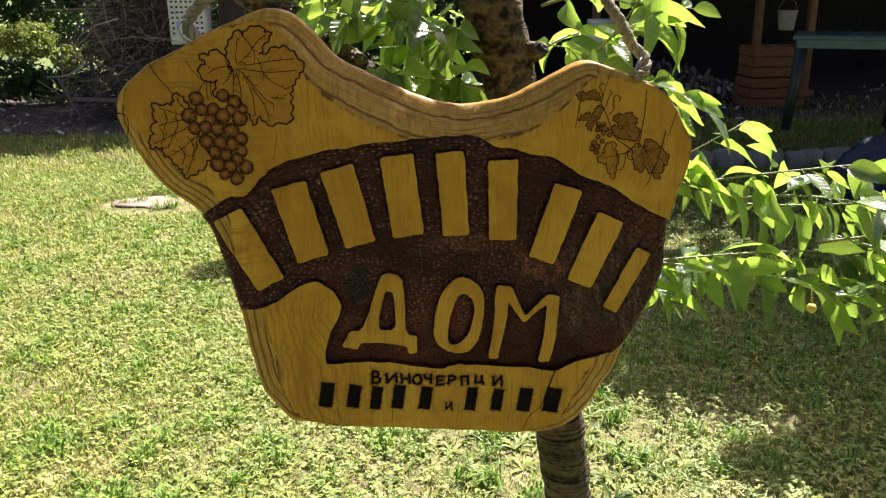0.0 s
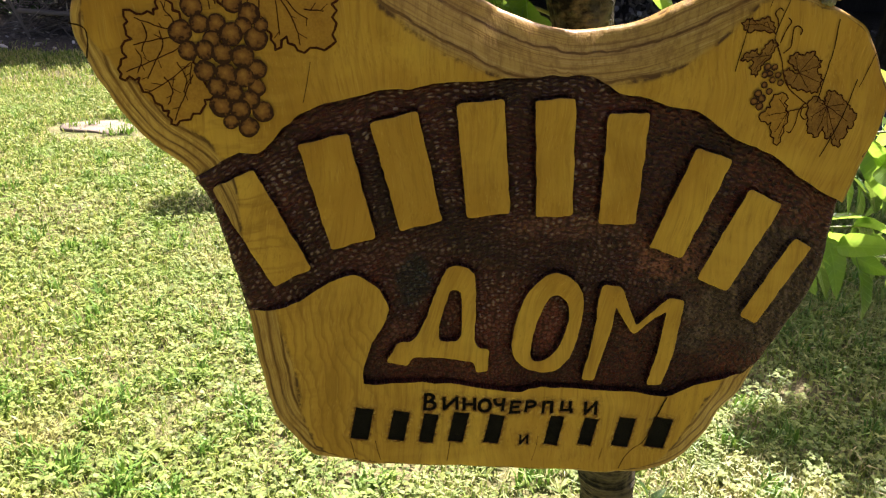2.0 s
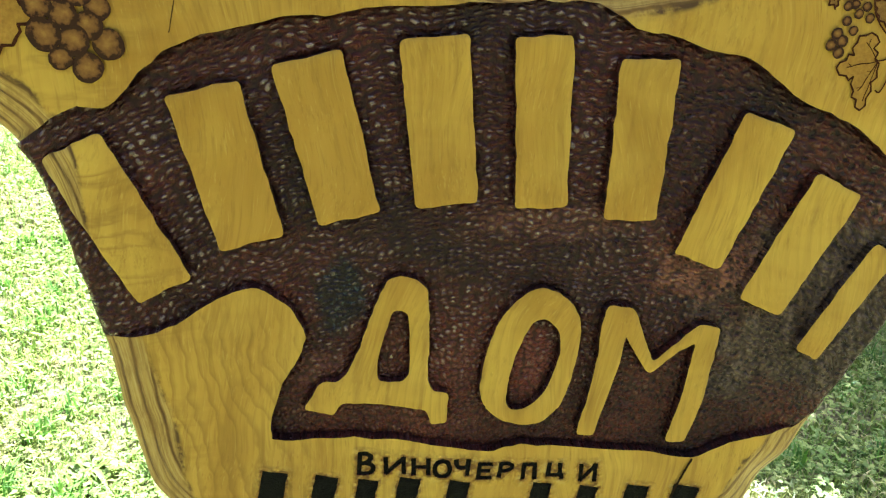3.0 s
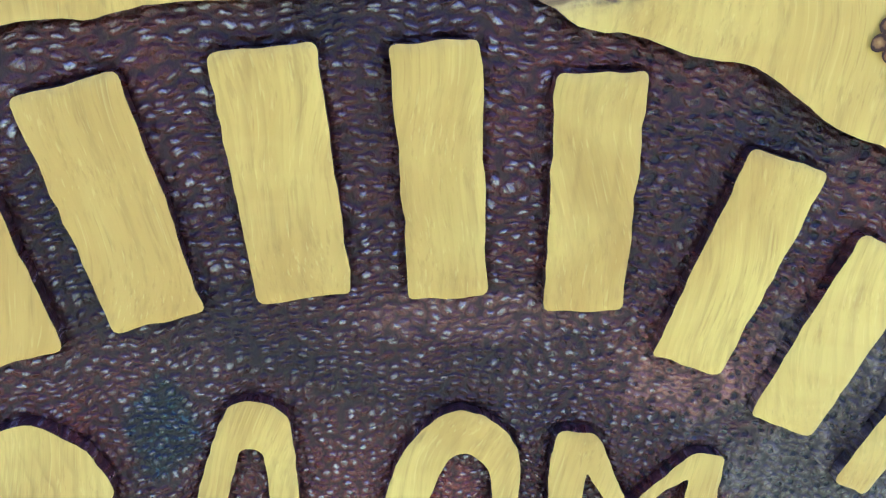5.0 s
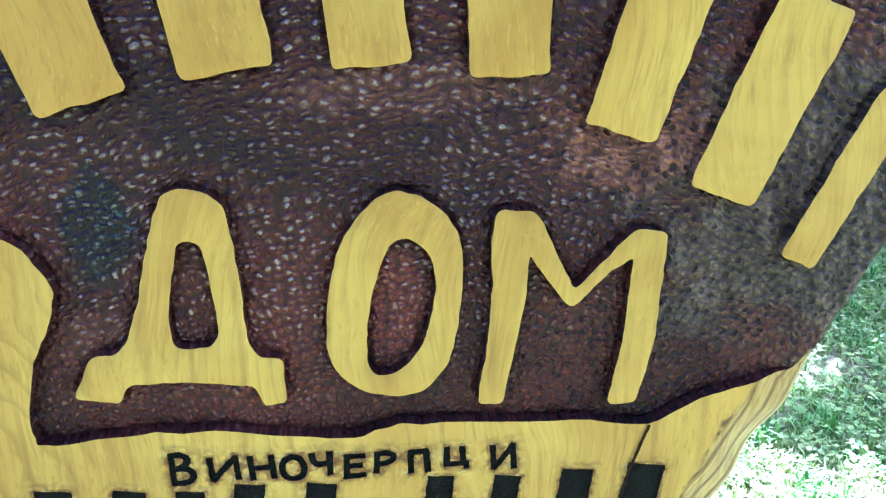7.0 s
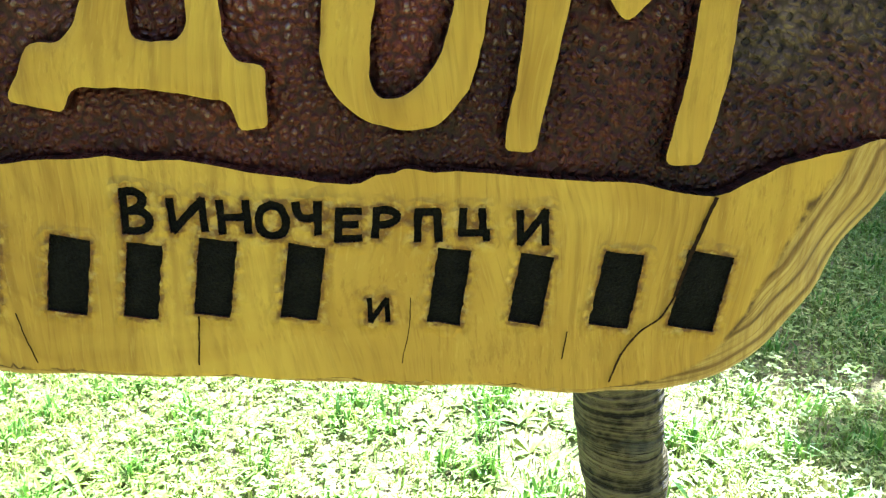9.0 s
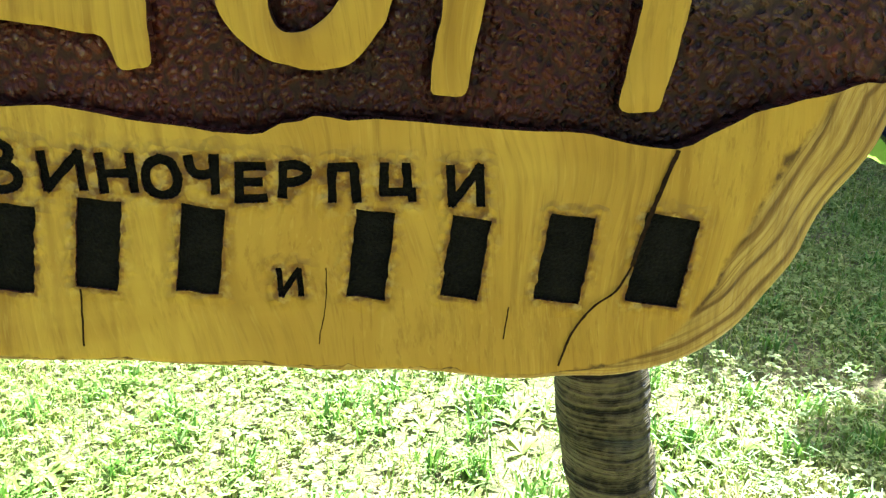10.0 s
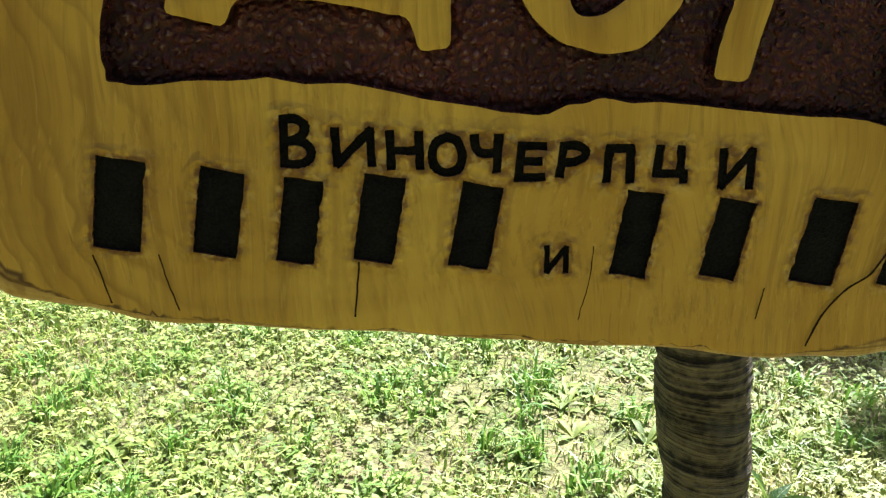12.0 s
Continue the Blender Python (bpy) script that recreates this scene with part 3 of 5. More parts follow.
for i, (foot, head, wide) in enumerate(BARS):
    a, b = Vector(foot), Vector(head)
    side = Vector((b.y - a.y, a.x - b.x)).normalized() * wide / 2
    quad = [tuple(v) for v in (b - side, b + side, a + side * 0.94, a - side * 0.94)]
    raised.append(("carved_bar", rough_line(corner_line(quad, 16), 0.0012, 110, 4.0 + i), None))

# small burned writing: strokes of each letter in a unit box
STROKES = {
    "В": [[(0, 0), (.04, 1)], [(.04, 1), (.5, 1), (.78, .86), (.72, .66), (.45, .55), (.05, .5)], [(.05, .5), (.6, .5), (.95, .36), (.95, .14), (.6, 0), (0, 0)]],
    "И": [[(0, 1), (.05, 0)], [(.05, 0), (.95, 1)], [(.95, 1), (1, 0)]],
    "Н": [[(0, 1), (.04, 0)], [(0, .5), (1, .5)], [(.96, 1), (1, 0)]],
    "О": [[(.5, 1), (.85, .86), (1, .5), (.88, .14), (.5, 0), (.12, .16), (.0, .5), (.15, .86), (.5, 1)]],
    "Ч": [[(0, 1), (.05, .72), (.22, .55), (.55, .5), (.95, .56)], [(1, 1), (.95, 0)]],
    "Е": [[(.1, 1), (0, 0)], [(.1, 1), (1, 1)], [(.05, .52), (.85, .52)], [(0, 0), (1, .03)]],
    "Р": [[(.1, 1), (0, 0)], [(.1, 1), (.6, 1), (.92, .82), (.85, .6), (.5, .46), (.05, .44)]],
    "П": [[(.05, 1), (0, 0)], [(.05, 1), (.95, 1)], [(.95, 1), (1, 0)]],
    "Ц": [[(.05, 1), (0, .15)], [(0, .15), (1, .13)], [(.85, 1), (.88, .15)], [(1, .13), (1.02, -.1)]],
}
WORD = [("В", -83, -129, 9, 15), ("И", -66, -129, 12, 11), ("Н", -48, -130, 10, 11), ("О", -34, -132, 10, 12), ("Ч", -20, -131, 8, 11), ("Е", -5, -134, 8, 11), ("Р", 9, -133, 9, 10),
        ("П", 25, -135, 8, 11), ("Ц", 42, -134, 9, 10), ("И", 64, -137, 10, 12), ("И", 6, -168, 7, 9)]
# the two names stand as plain bars
NAMES = [(-139, -159, -127, 16), (-106, -161, -131, 15), (-79, -164, -134, 13), (-52, -164, -133, 14), (-19, -166, -136, 14), (37, -170, -139, 13), (69, -171, -142, 13), (103, -173, -142, 16), (137, -175, -143, 19)]


def stroke_quad(x0, z0, x1, z1, wide):
    a, b = Vector((x0, z0)) * 0.001, Vector((x1, z1)) * 0.001
    d = (b - a).normalized()
    s = Vector((-d.y, d.x)) * wide * 0.0005
    a, b = a - d * wide * 0.0004, b + d * wide * 0.0004
    n = max(1, round((b - a).length / 0.0025)) if wide < 6 else 14
    ring = [a.lerp(b, i / n) - s for i in range(n + 1)] + [b + s * t for t in (-0.4, 0.3)] + [b.lerp(a, i / n) + s for i in range(n + 1)] + [a + s * t for t in (0.4, -0.3)]
    return rough_line(ring, 0.0004 if wide < 6 else 0.0007, 330, 8.0)


engraved = []        # name, list of quads
for ch, x, z, w, h in WORD:
    quads = []
    for line in STROKES[ch]:
        pts = [(x + a * w, z + b * h) for a, b in line]
        if len(pts) > 2:
            pts = [(p.x * 1000, p.y * 1000) for p in spline(pts, 3, False)]
        quads += [stroke_quad(*p, *q, 3.0 if h > 9 else 2.0) for p, q in zip(pts, pts[1:])]
    engraved.append(("burned_letter", quads))
for x, z0, z1, w in NAMES:
    engraved.append(("burned_bar", [stroke_quad(x - 1.5, z0 + w * 0.4, x + 1.5, z1 - w * 0.4, w)]))


def wane_width(px, pz):
    """How wide the sloping live edge is, along the outline."""
    w = np.full(len(px), 0.0015)
    for x, z, s, add in ((-315, 115, 42, 34), (-262, 85, 40, 26), (-348, 165, 32, 10), (-232, -70, 60, 32), (-214, -125, 32, 14), (0, 205, 70, 40), (85, 208, 55, 34), (-75, 236, 55, 44), (-128, 280, 34, 34), (128, 233, 36, 14),
                         (238, -95, 50, 28), (195, -160, 42, 36)):
        w += add * 0.001 * np.exp(-((px * 1000 - x) ** 2 + (pz * 1000 - z) ** 2) / (2 * s * s))
    return w


def build_sign():
    verts, edges = [], []

    def chain(pts, closed=True):
        base, n = len(verts), len(pts)
        verts.extend(Vector((p[0], p[1])) for p in pts)
        edges.extend((base + i, base + (i + 1) % n) for i in range(n if closed else n - 1))

    chain(OUTLINE)
    chain(UPPER, False)
    chain(LOWER, False)
    for name, outer, hole in raised:
        chain(outer)
        if hole:
            chain(hole)
    for name, quads in engraved:
        for q in quads:
            chain(q)
    rng = np.random.default_rng(4)

    def scatter(step, keep):
        gx, gz = np.meshgrid(np.arange(-0.36, 0.30, step), np.arange(-0.22, 0.32, step))
        gx, gz = gx.ravel(), gz.ravel()
        gx, gz = gx + rng.uniform(-.3, .3, len(gx)) * step, gz + rng.uniform(-.3, .3, len(gz)) * step
        ok = inside(gx, gz, OUTLINE) & keep(gx, gz)
        ok &= distance(gx, gz, OUTLINE) > step * 0.5
        verts.extend(Vector((a, b)) for a, b in zip(gx[ok], gz[ok]))

    band = lambda x, z: inside(x, z, BAND)
    near = lambda x, z: np.minimum(distance(x, z, UPPER, False), distance(x, z, LOWER, False)) > 0.001
    scatter(0.0024, lambda x, z: band(x, z) & near(x, z))
    scatter(0.0055, lambda x, z: ~band(x, z) & near(x, z))
    scatter(0.0026, lambda x, z: ~band(x, z) & near(x, z) & (z < -0.105) & (x > -0.17) & (x < 0.17))
    # rings just inside the outline, for its rounding
    line = np.array([(p[0], p[1]) for p in OUTLINE])
    tang = np.roll(line, -1, 0) - np.roll(line, 1, 0)
    nrm = np.stack([tang[:, 1], -tang[:, 0]], 1) / np.linalg.norm(tang, axis=1)[:, None]
    for d in (0.0012, 0.0028):
        ring = line + nrm * d
        ok = inside(ring[:, 0], ring[:, 1], OUTLINE) & (distance(ring[:, 0], ring[:, 1], OUTLINE) > d * 0.8)
        verts.extend(Vector((a, b)) for a, b in ring[ok])

    from mathutils import geometry
    vs, _, fs, *_ = geometry.delaunay_2d_cdt(verts, edges, [], 0, 1e-6)
    P = np.array([(v.x, v.y) for v in vs])
    F = np.array([f for f in fs if len(f) == 3])
    mid = P[F].mean(1)
    mx, mz = mid[:, 0], mid[:, 1]
    kind = np.where(inside(mx, mz, OUTLINE), np.where(band(mx, mz), 1, 0), -1)
    for i, (name, outer, hole) in enumerate(raised):
        hit = inside(mx, mz, outer)
        if hole:
            hit &= ~inside(mx, mz, hole)
        kind[hit & (kind >= 0)] = 10 + i
    for i, (name, quads) in enumerate(engraved):
        for q in quads:
            kind[inside(mx, mz, q) & (kind == 0)] = 100 + i
    edge = distance(P[:, 0], P[:, 1], OUTLINE)
    width = wane_width(P[:, 0], P[:, 1])
    wane = np.clip(edge / width, 0, 1)
    pitch = 42 + 85 * np.exp(-((P[:, 0] + 0.30) ** 2 + (P[:, 1] - 0.12) ** 2) / 0.012) + 70 * np.exp(-((P[:, 0] + 0.22) ** 2 + (P[:, 1] + 0.10) ** 2) / 0.012) + 60 * np.exp(-((P[:, 0] - 0.2) ** 2 + (P[:, 1] + 0.15) ** 2) / 0.012)
    slope = 0.36 * width * (1 - wane) ** 1.6 + 0.0016 * np.clip(1 - edge / 0.0028, 0, 1) ** 2
    lump = np.array([noise.noise(Vector((x * 14, z * 14, 2))) * 0.0012 + noise.noise(Vector((x * 60, z * 60, 5))) * 0.0003 for x, z in P])
    ripple = np.array([noise.noise(Vector((x * 30, z * 30, 7))) for x, z in P])
    front = slope + lump + (1 - wane) * ripple * 0.004
    pock = np.array([noise.voronoi(Vector((x * 210, z * 290, 0)))[0][0] for x, z in P])
    floor_y = 0.0058 + lump * 1.2 - np.clip(0.75 - pock, 0, 1) * 0.0011
    floor_y += 0.005 * np.clip(1 - edge / 0.006, 0, 1) ** 2
    foot = np.minimum(distance(P[:, 0], P[:, 1], UPPER, False), distance(P[:, 0], P[:, 1], LOWER, False))
    for name, outer, hole in raised:
        foot = np.minimum(foot, distance(P[:, 0], P[:, 1], outer))
        if hole:
            foot = np.minimum(foot, distance(P[:, 0], P[:, 1], hole))
    floor_y += 0.0020 * np.clip(1 - foot / 0.0022, 0, 1) * np.array([0.7 + 0.6 * noise.noise(Vector((x * 40, z * 40, 11))) for x, z in P])
    tool = np.full(len(P), 9.0)
    for name, quads in engraved:
        for q in quads:
            tool = np.minimum(tool, distance(P[:, 0], P[:, 1], q))
    tool = np.clip(1.3 - tool / 0.0038, 0, 1)
    front = front + tool * 0.0005
    BACK, SUNK = 0.034, 0.0095
    rim = edge < 1e-5

    def shell(tris, y, deep, back=None):
        """The front of a region and the walls that its borders drop to."""
        bm = bmesh.new()
        t_layer = bm.verts.layers.float.new("tooled")
        e_layer, w_layer, p_layer = bm.verts.layers.float.new("ring"), bm.verts.layers.float.new("wane"), bm.verts.layers.float.new("pitch")
        made, count = {}, {}

        def vert(i, depth, tag):
            if (i, tag) not in made:
                v = made[i, tag] = bm.verts.new((P[i, 0], depth, P[i, 1]))
                v[e_layer], v[w_layer] = (edge[i] + (depth if tag else 0) * 0.6) * pitch[i], wane[i]
                v[t_layer], v[p_layer] = tool[i], pitch[i] / 1000
            return made[i, tag]

        for a, b, c in tris:
            if (P[b, 0] - P[a, 0]) * (P[c, 1] - P[a, 1]) - (P[b, 1] - P[a, 1]) * (P[c, 0] - P[a, 0]) < 0:
                b, c = c, b
            try:
                bm.faces.new((vert(a, y[a], 0), vert(b, y[b], 0), vert(c, y[c], 0)))
            except ValueError:
                continue
            for e in ((a, b), (b, c), (c, a)):
                count[e] = 1
        for a, b in list(count):
            if (b, a) in count:
                continue
            low = BACK if back and rim[a] and rim[b] else deep
            if low is None:
                continue
            try:
                wall = bm.faces.new((vert(b, y[b], 1), vert(a, y[a], 1), vert(a, low, 2), vert(b, low, 2)))
                wall.material_index = 0 if rim[a] and rim[b] else 1
            except ValueError:
                pass
        bm.normal_update()
        return bm

    # the small pieces of face that letters close in are parts of their own
    wood = np.flatnonzero(kind == 0)
    root = np.arange(len(P))
    for _ in range(400):
        low = root[F[wood]].min(1)
        before = root.copy()
        for c in range(3):
            np.minimum.at(root, F[wood][:, c], low)
        root = root[root]
        if (root == before).all():
            break
    group = root[F[wood][:, 0]]
    names = np.unique(group)
    isle = {g for g in names if np.ptp(P[F[wood[group == g]]].reshape(-1, 2), 0).max() < 0.03}
    for g in sorted(isle):
        part("letter_counter", shell(F[wood[group == g]], front, SUNK), [WOOD, INK], sign)
    board = shell(F[wood[~np.isin(group, list(isle))]], front, SUNK, True)
    # the back of the board
    rear = [board.verts.new((p[0], BACK, p[1])) for p in OUTLINE]
    board.faces.new(rear)
    bmesh.ops.remove_doubles(board, verts=[v for v in board.verts if v.co.y > BACK - 1e-5], dist=1e-4)
    bmesh.ops.remove_doubles(board, verts=board.verts, dist=2e-6)
    board.normal_update()
    for e in board.edges:
        e.smooth = len(e.link_faces) == 2 and e.calc_face_angle(0.0) < 0.75
    part("board", board, [WOOD, FIELD], sign, "yellow varnished board with wavy live edge")
    part("carved_field", shell(F[kind == 1], floor_y, None, True), FIELD, sign, "dark scorched carved ground with gouge marks")
    for i, (name, outer, hole) in enumerate(raised):
        sel = F[kind == 10 + i]
        ring = distance(P[:, 0], P[:, 1], outer)
        if hole:
            ring = np.minimum(ring, distance(P[:, 0], P[:, 1], hole))
        y = 0.0002 + lump + 0.0007 * np.clip(1 - ring / 0.0012, 0, 1) + slope * 0.6
        part(name, shell(sel, y, SUNK), [WOOD, FIELD], sign, "raised smooth yellow wood")
    for i, (name, quads) in enumerate(engraved):
        sel = F[kind == 100 + i]
        if len(sel):
            part(name, shell(sel, front + 0.0011, None), INK, sign, "burned black groove")


build_sign()


def ribbon(bm, pts, wide, y=-0.0009):
    """A burned line on the face of the board; points in millimetres."""
    pts = [Vector((p[0], p[1])) * 0.001 for p in pts]
    old = None
    for i, p in enumerate(pts):
        d = (pts[min(i + 1, len(pts) - 1)] - pts[max(i - 1, 0)]).normalized()
        w = wide * 0.0005 * (0.75 + 0.5 * abs(noise.noise(Vector((p.x * 300, p.y * 300, 1)))))
        s = Vector((-d.y, d.x)) * w
        yy = y + noise.noise(Vector((p.x * 14, p.y * 14, 2))) * 0.0012
        row = [bm.verts.new((p.x + s.x, yy, p.y + s.y)), bm.verts.new((p.x - s.x, yy, p.y - s.y))]
        if old:
            bm.faces.new((old[0], row[0], row[1], old[1]))
        old = row


def vine_leaf(rim, veins, wide, tint, teeth, seed):
    """A burned drawing of a vine leaf: toothed outline, veins and a scorched tint; millimetres on the board."""
    rng = random.Random(seed)
    line = []
    n = len(rim)
    for i in range(n):
        a, b = Vector(rim[i]), Vector(rim[(i + 1) % n])
        side = Vector((b.y - a.y, a.x - b.x)).normalized()
        steps = max(2, round((b - a).length / teeth))
        for s in range(steps):
            out = teeth * rng.uniform(0.25, 0.60) * (1 if s % 2 else -0.5)
            line.append(a.lerp(b, s / steps) + side * out * (0.4 if s == 0 else 1.0))
    lines = bmesh.new()
    fine = []
    for a, b in zip(line, line[1:] + line[:1]):
        fine += [a, a.lerp(b, 0.06), a.lerp(b, 0.5), a.lerp(b, 0.94)]
    ribbon(lines, fine + [fine[0]], wide)
    for vein in veins:
        path = [(p.x * 1000, p.y * 1000) for p in spline(vein, 6, False)] if len(vein) > 2 else [Vector(vein[0]).lerp(Vector(vein[1]), u / 6) for u in range(7)]
        path = [(p[0] + noise.noise(Vector((p[0] * .2, p[1] * .2, seed))) * 0.8, p[1] + noise.noise(Vector((p[0] * .2, p[1] * .2, seed + 3))) * 0.8) for p in path]
        ribbon(lines, path, wide * 0.5)
        for k in range(2, len(path) - 1, 3):
            if rng.random() < 0.65:
                d = (Vector(path[k + 1]) - Vector(path[k - 1])).normalized()
                d = Matrix.Rotation(rng.choice((-1, 1)) * rng.uniform(0.6, 1.1), 2) @ d
                tip = Vector(path[k]) + d * wide * rng.uniform(2.0, 4.0)
                if inside(np.array([tip.x]), np.array([tip.y]), line)[0]:
                    ribbon(lines, [Vector(path[k]).lerp(tip, u / 4) for u in range(5)], wide * 0.33)
    face = bmesh.new()
    depth = lambda p: -0.0006 + noise.noise(Vector((p.x * .014, p.y * .014, 2))) * 0.0012
    gx, gy = np.meshgrid(np.arange(min(p.x for p in line), max(p.x for p in line), 5.0), np.arange(min(p.y for p in line), max(p.y for p in line), 5.0))
    gx, gy = gx.ravel(), gy.ravel()
    keep = inside(gx, gy, line)
    from mathutils import geometry
    cloud = line + [Vector((a, b)) for a, b in zip(gx[keep], gy[keep])]
    spots, _, tris, *_ = geometry.delaunay_2d_cdt(cloud, [(i, (i + 1) % len(line)) for i in range(len(line))], [], 0, 1e-5)
    made = [face.verts.new((p.x * .001, depth(p), p.y * .001)) for p in spots]
    for t in tris:
        mid = sum((spots[i] for i in t), Vector((0, 0))) / len(t)
        if inside(np.array([mid.x]), np.array([mid.y]), line)[0]:
            face.faces.new([made[i] for i in t])
    leaf = part("burned_leaf", face, tint, sign, "vine leaf burned into the wood")
    part("burned_line", lines, CHAR, leaf)


def grape(x, z, r, level):
    """One burned grape: a dark uneven outline round a shaded ball."""
    rng, bm = random.Random(level), bmesh.new()
    shade = bm.verts.layers.float.new("outward")
    y = -0.0012 - 0.00003 * level + noise.noise(Vector((x * .014, z * .014, 2))) * 0.0012
    lx, lz = x + r * rng.uniform(-.25, .1), z + r * rng.uniform(-.05, .3)
    old = None
    for k, f in enumerate((0.0, 0.35, 0.65, 0.85, 1.0)):
        row = []
        for i in range(1 if k == 0 else 22):
            a = math.tau * i / 22
            q = f * (1 + 0.10 * noise.noise(Vector((math.cos(a), math.sin(a), level * 3.7)))) * rng.uniform(.97, 1.03)
            v = bm.verts.new(((lx + (x - lx) * f + math.cos(a) * r * q) * .001, y, (lz + (z - lz) * f + math.sin(a) * r * q) * .001))
            v[shade] = f + (0.14 if r > 4 else 0.22)
            row.append(v)
        if k:
            for i in range(22):
                if k == 1:
                    bm.faces.new((old[0], row[i], row[(i + 1) % 22]))
                else:
                    bm.faces.new((old[i], row[i], row[(i + 1) % 22], old[(i + 1) % 22]))
        old = row
    part("burned_grape", bm, GRAPE, sign)


vine_leaf([(-221, 243), (-225, 249), (-226, 257), (-232, 263), (-241, 266), (-245, 261), (-255, 261), (-249, 251), (-256, 248), (-256, 241), (-249, 233), (-238, 235), (-240, 226), (-243, 218), (-225, 216), (-209, 205), (-206, 197), (-203, 185), (-195, 195), (-187, 185), (-173, 187), (-162, 189), (-159, 201), (-161, 219), (-154, 234), (-144, 247), (-152, 260), (-161, 268), (-174, 269), (-186, 261), (-192, 261), (-184, 272), (-176, 283), (-184, 284), (-186, 289), (-193, 290), (-203, 286), (-207, 280), (-212, 287), (-219, 279), (-224, 271), (-226, 263), (-224, 252)],
          [[(-214, 250), (-197, 251), (-179, 254), (-155, 256)], [(-214, 247), (-198, 244), (-180, 242), (-152, 244)], [(-217, 247), (-204, 235), (-191, 217), (-179, 208)], [(-218, 246), (-214, 229), (-214, 208)], [(-220, 246), (-221, 230), (-223, 216)], [(-220, 246), (-226, 237), (-232, 230)], [(-221, 249), (-234, 248), (-247, 242)], [(-216, 252), (-216, 262), (-213, 278)], [(-215, 251), (-203, 261), (-193, 274), (-183, 281)], [(-212, 287), (-202, 273), (-197, 265), (-196, 254)], [(-194, 259), (-186, 238), (-169, 226), (-163, 224)], [(-182, 215), (-167, 214)], [(-211, 244), (-202, 220), (-200, 196)], [(-207, 238), (-189, 205), (-185, 189)], [(-249, 233), (-250, 221), (-249, 213)]], 2.0, SCORCH, 4.5, 3)
vine_leaf([(-270, 206), (-275, 212), (-279, 219), (-286, 221), (-286, 213), (-289, 209), (-301, 209), (-310, 211), (-308, 203), (-310, 197), (-306, 191), (-314, 185), (-311, 178), (-316, 172), (-317, 162), (-303, 163), (-303, 156), (-295, 149), (-289, 142), (-284, 138), (-283, 128), (-273, 131), (-266, 136), (-258, 141), (-257, 147), (-249, 151), (-256, 161), (-263, 175), (-266, 191)],
          [[(-271, 197), (-286, 200), (-303, 206)], [(-270, 194), (-287, 191), (-305, 187)], [(-268, 188), (-285, 179), (-312, 167)], [(-265, 175), (-281, 162), (-297, 152)], [(-264, 166), (-273, 147), (-280, 131)], [(-271, 200), (-279, 209), (-284, 218)], [(-264, 175), (-266, 166), (-266, 159)], [(-298, 203), (-295, 194), (-300, 182)], [(-286, 197), (-284, 187), (-290, 176), (-297, 162)], [(-304, 184), (-300, 177), (-304, 166)], [(-285, 164), (-280, 154), (-284, 143)], [(-275, 175), (-269, 162), (-272, 153)]], 2.0, SCORCH, 4.0, 8)
for i, (x, z, r) in enumerate([(-262, 215, 12), (-271, 197, 13), (-257, 203, 11), (-233, 218, 11), (-221, 211, 12), (-245, 203, 11), (-235, 196, 13), (-226, 202, 10), (-217, 193, 13), (-266, 183, 11), (-249, 192, 10), (-254, 184, 11), (-242, 182, 12), (-227, 180, 13), (-217, 171, 11), (-255, 169, 12), (-240, 167, 12), (-227, 165, 12), (-247, 157, 11), (-218, 157, 10), (-235, 153, 11), (-223, 148, 11), (-245, 143, 13), (-231, 140, 12), (-214, 139, 12), (-238, 131, 9), (-225, 127, 12), (-213, 203, 8)]):
    grape(x, z, r * 0.67, i)
vine_leaf([(232, 152), (228, 156), (223, 159), (218, 155), (218, 147), (220, 139), (221, 131), (227, 127), (229, 125), (232, 129), (234, 134), (237, 127), (240, 124), (242, 129), (244, 121), (251, 117), (251, 124), (255, 127), (255, 135), (259, 133), (259, 139), (261, 143), (257, 148), (254, 149), (251, 153), (246, 158), (240, 162), (233, 164), (232, 160)],
          [[(234, 151), (224, 155)], [(234, 151), (222, 142)], [(234, 151), (230, 131)], [(234, 151), (239, 129)], [(234, 151), (248, 122)], [(234, 151), (254, 139)], [(234, 151), (248, 153)], [(234, 151), (236, 161)]], 1.25, DARK_SCORCH, 2.4, 12)
vine_leaf([(205, 177), (200, 181), (194, 186), (195, 190), (201, 193), (205, 191), (208, 193), (215, 194), (218, 189), (222, 187), (222, 182), (220, 179), (224, 176), (226, 172), (225, 167), (224, 162), (219, 161), (213, 163), (207, 163), (202, 165), (197, 168), (194, 172), (192, 178), (196, 181), (201, 177)],
          [[(205, 177), (215, 192)], [(205, 177), (221, 183)], [(205, 177), (223, 170)], [(205, 177), (215, 165)], [(205, 177), (201, 168)], [(205, 177), (199, 190)]], 1.25, DARK_SCORCH, 2.4, 13)
vine_leaf([(200, 147), (198, 153), (198, 160), (191, 160), (187, 156), (187, 149), (183, 146), (178, 141), (185, 137), (189, 137), (191, 129), (194, 124), (198, 118), (200, 125), (201, 134), (203, 141)],
          [[(202, 146), (193, 156)], [(202, 146), (184, 142)], [(202, 146), (194, 129)], [(202, 146), (198, 123)]], 1.2, SCORCH, 4.0, 14)
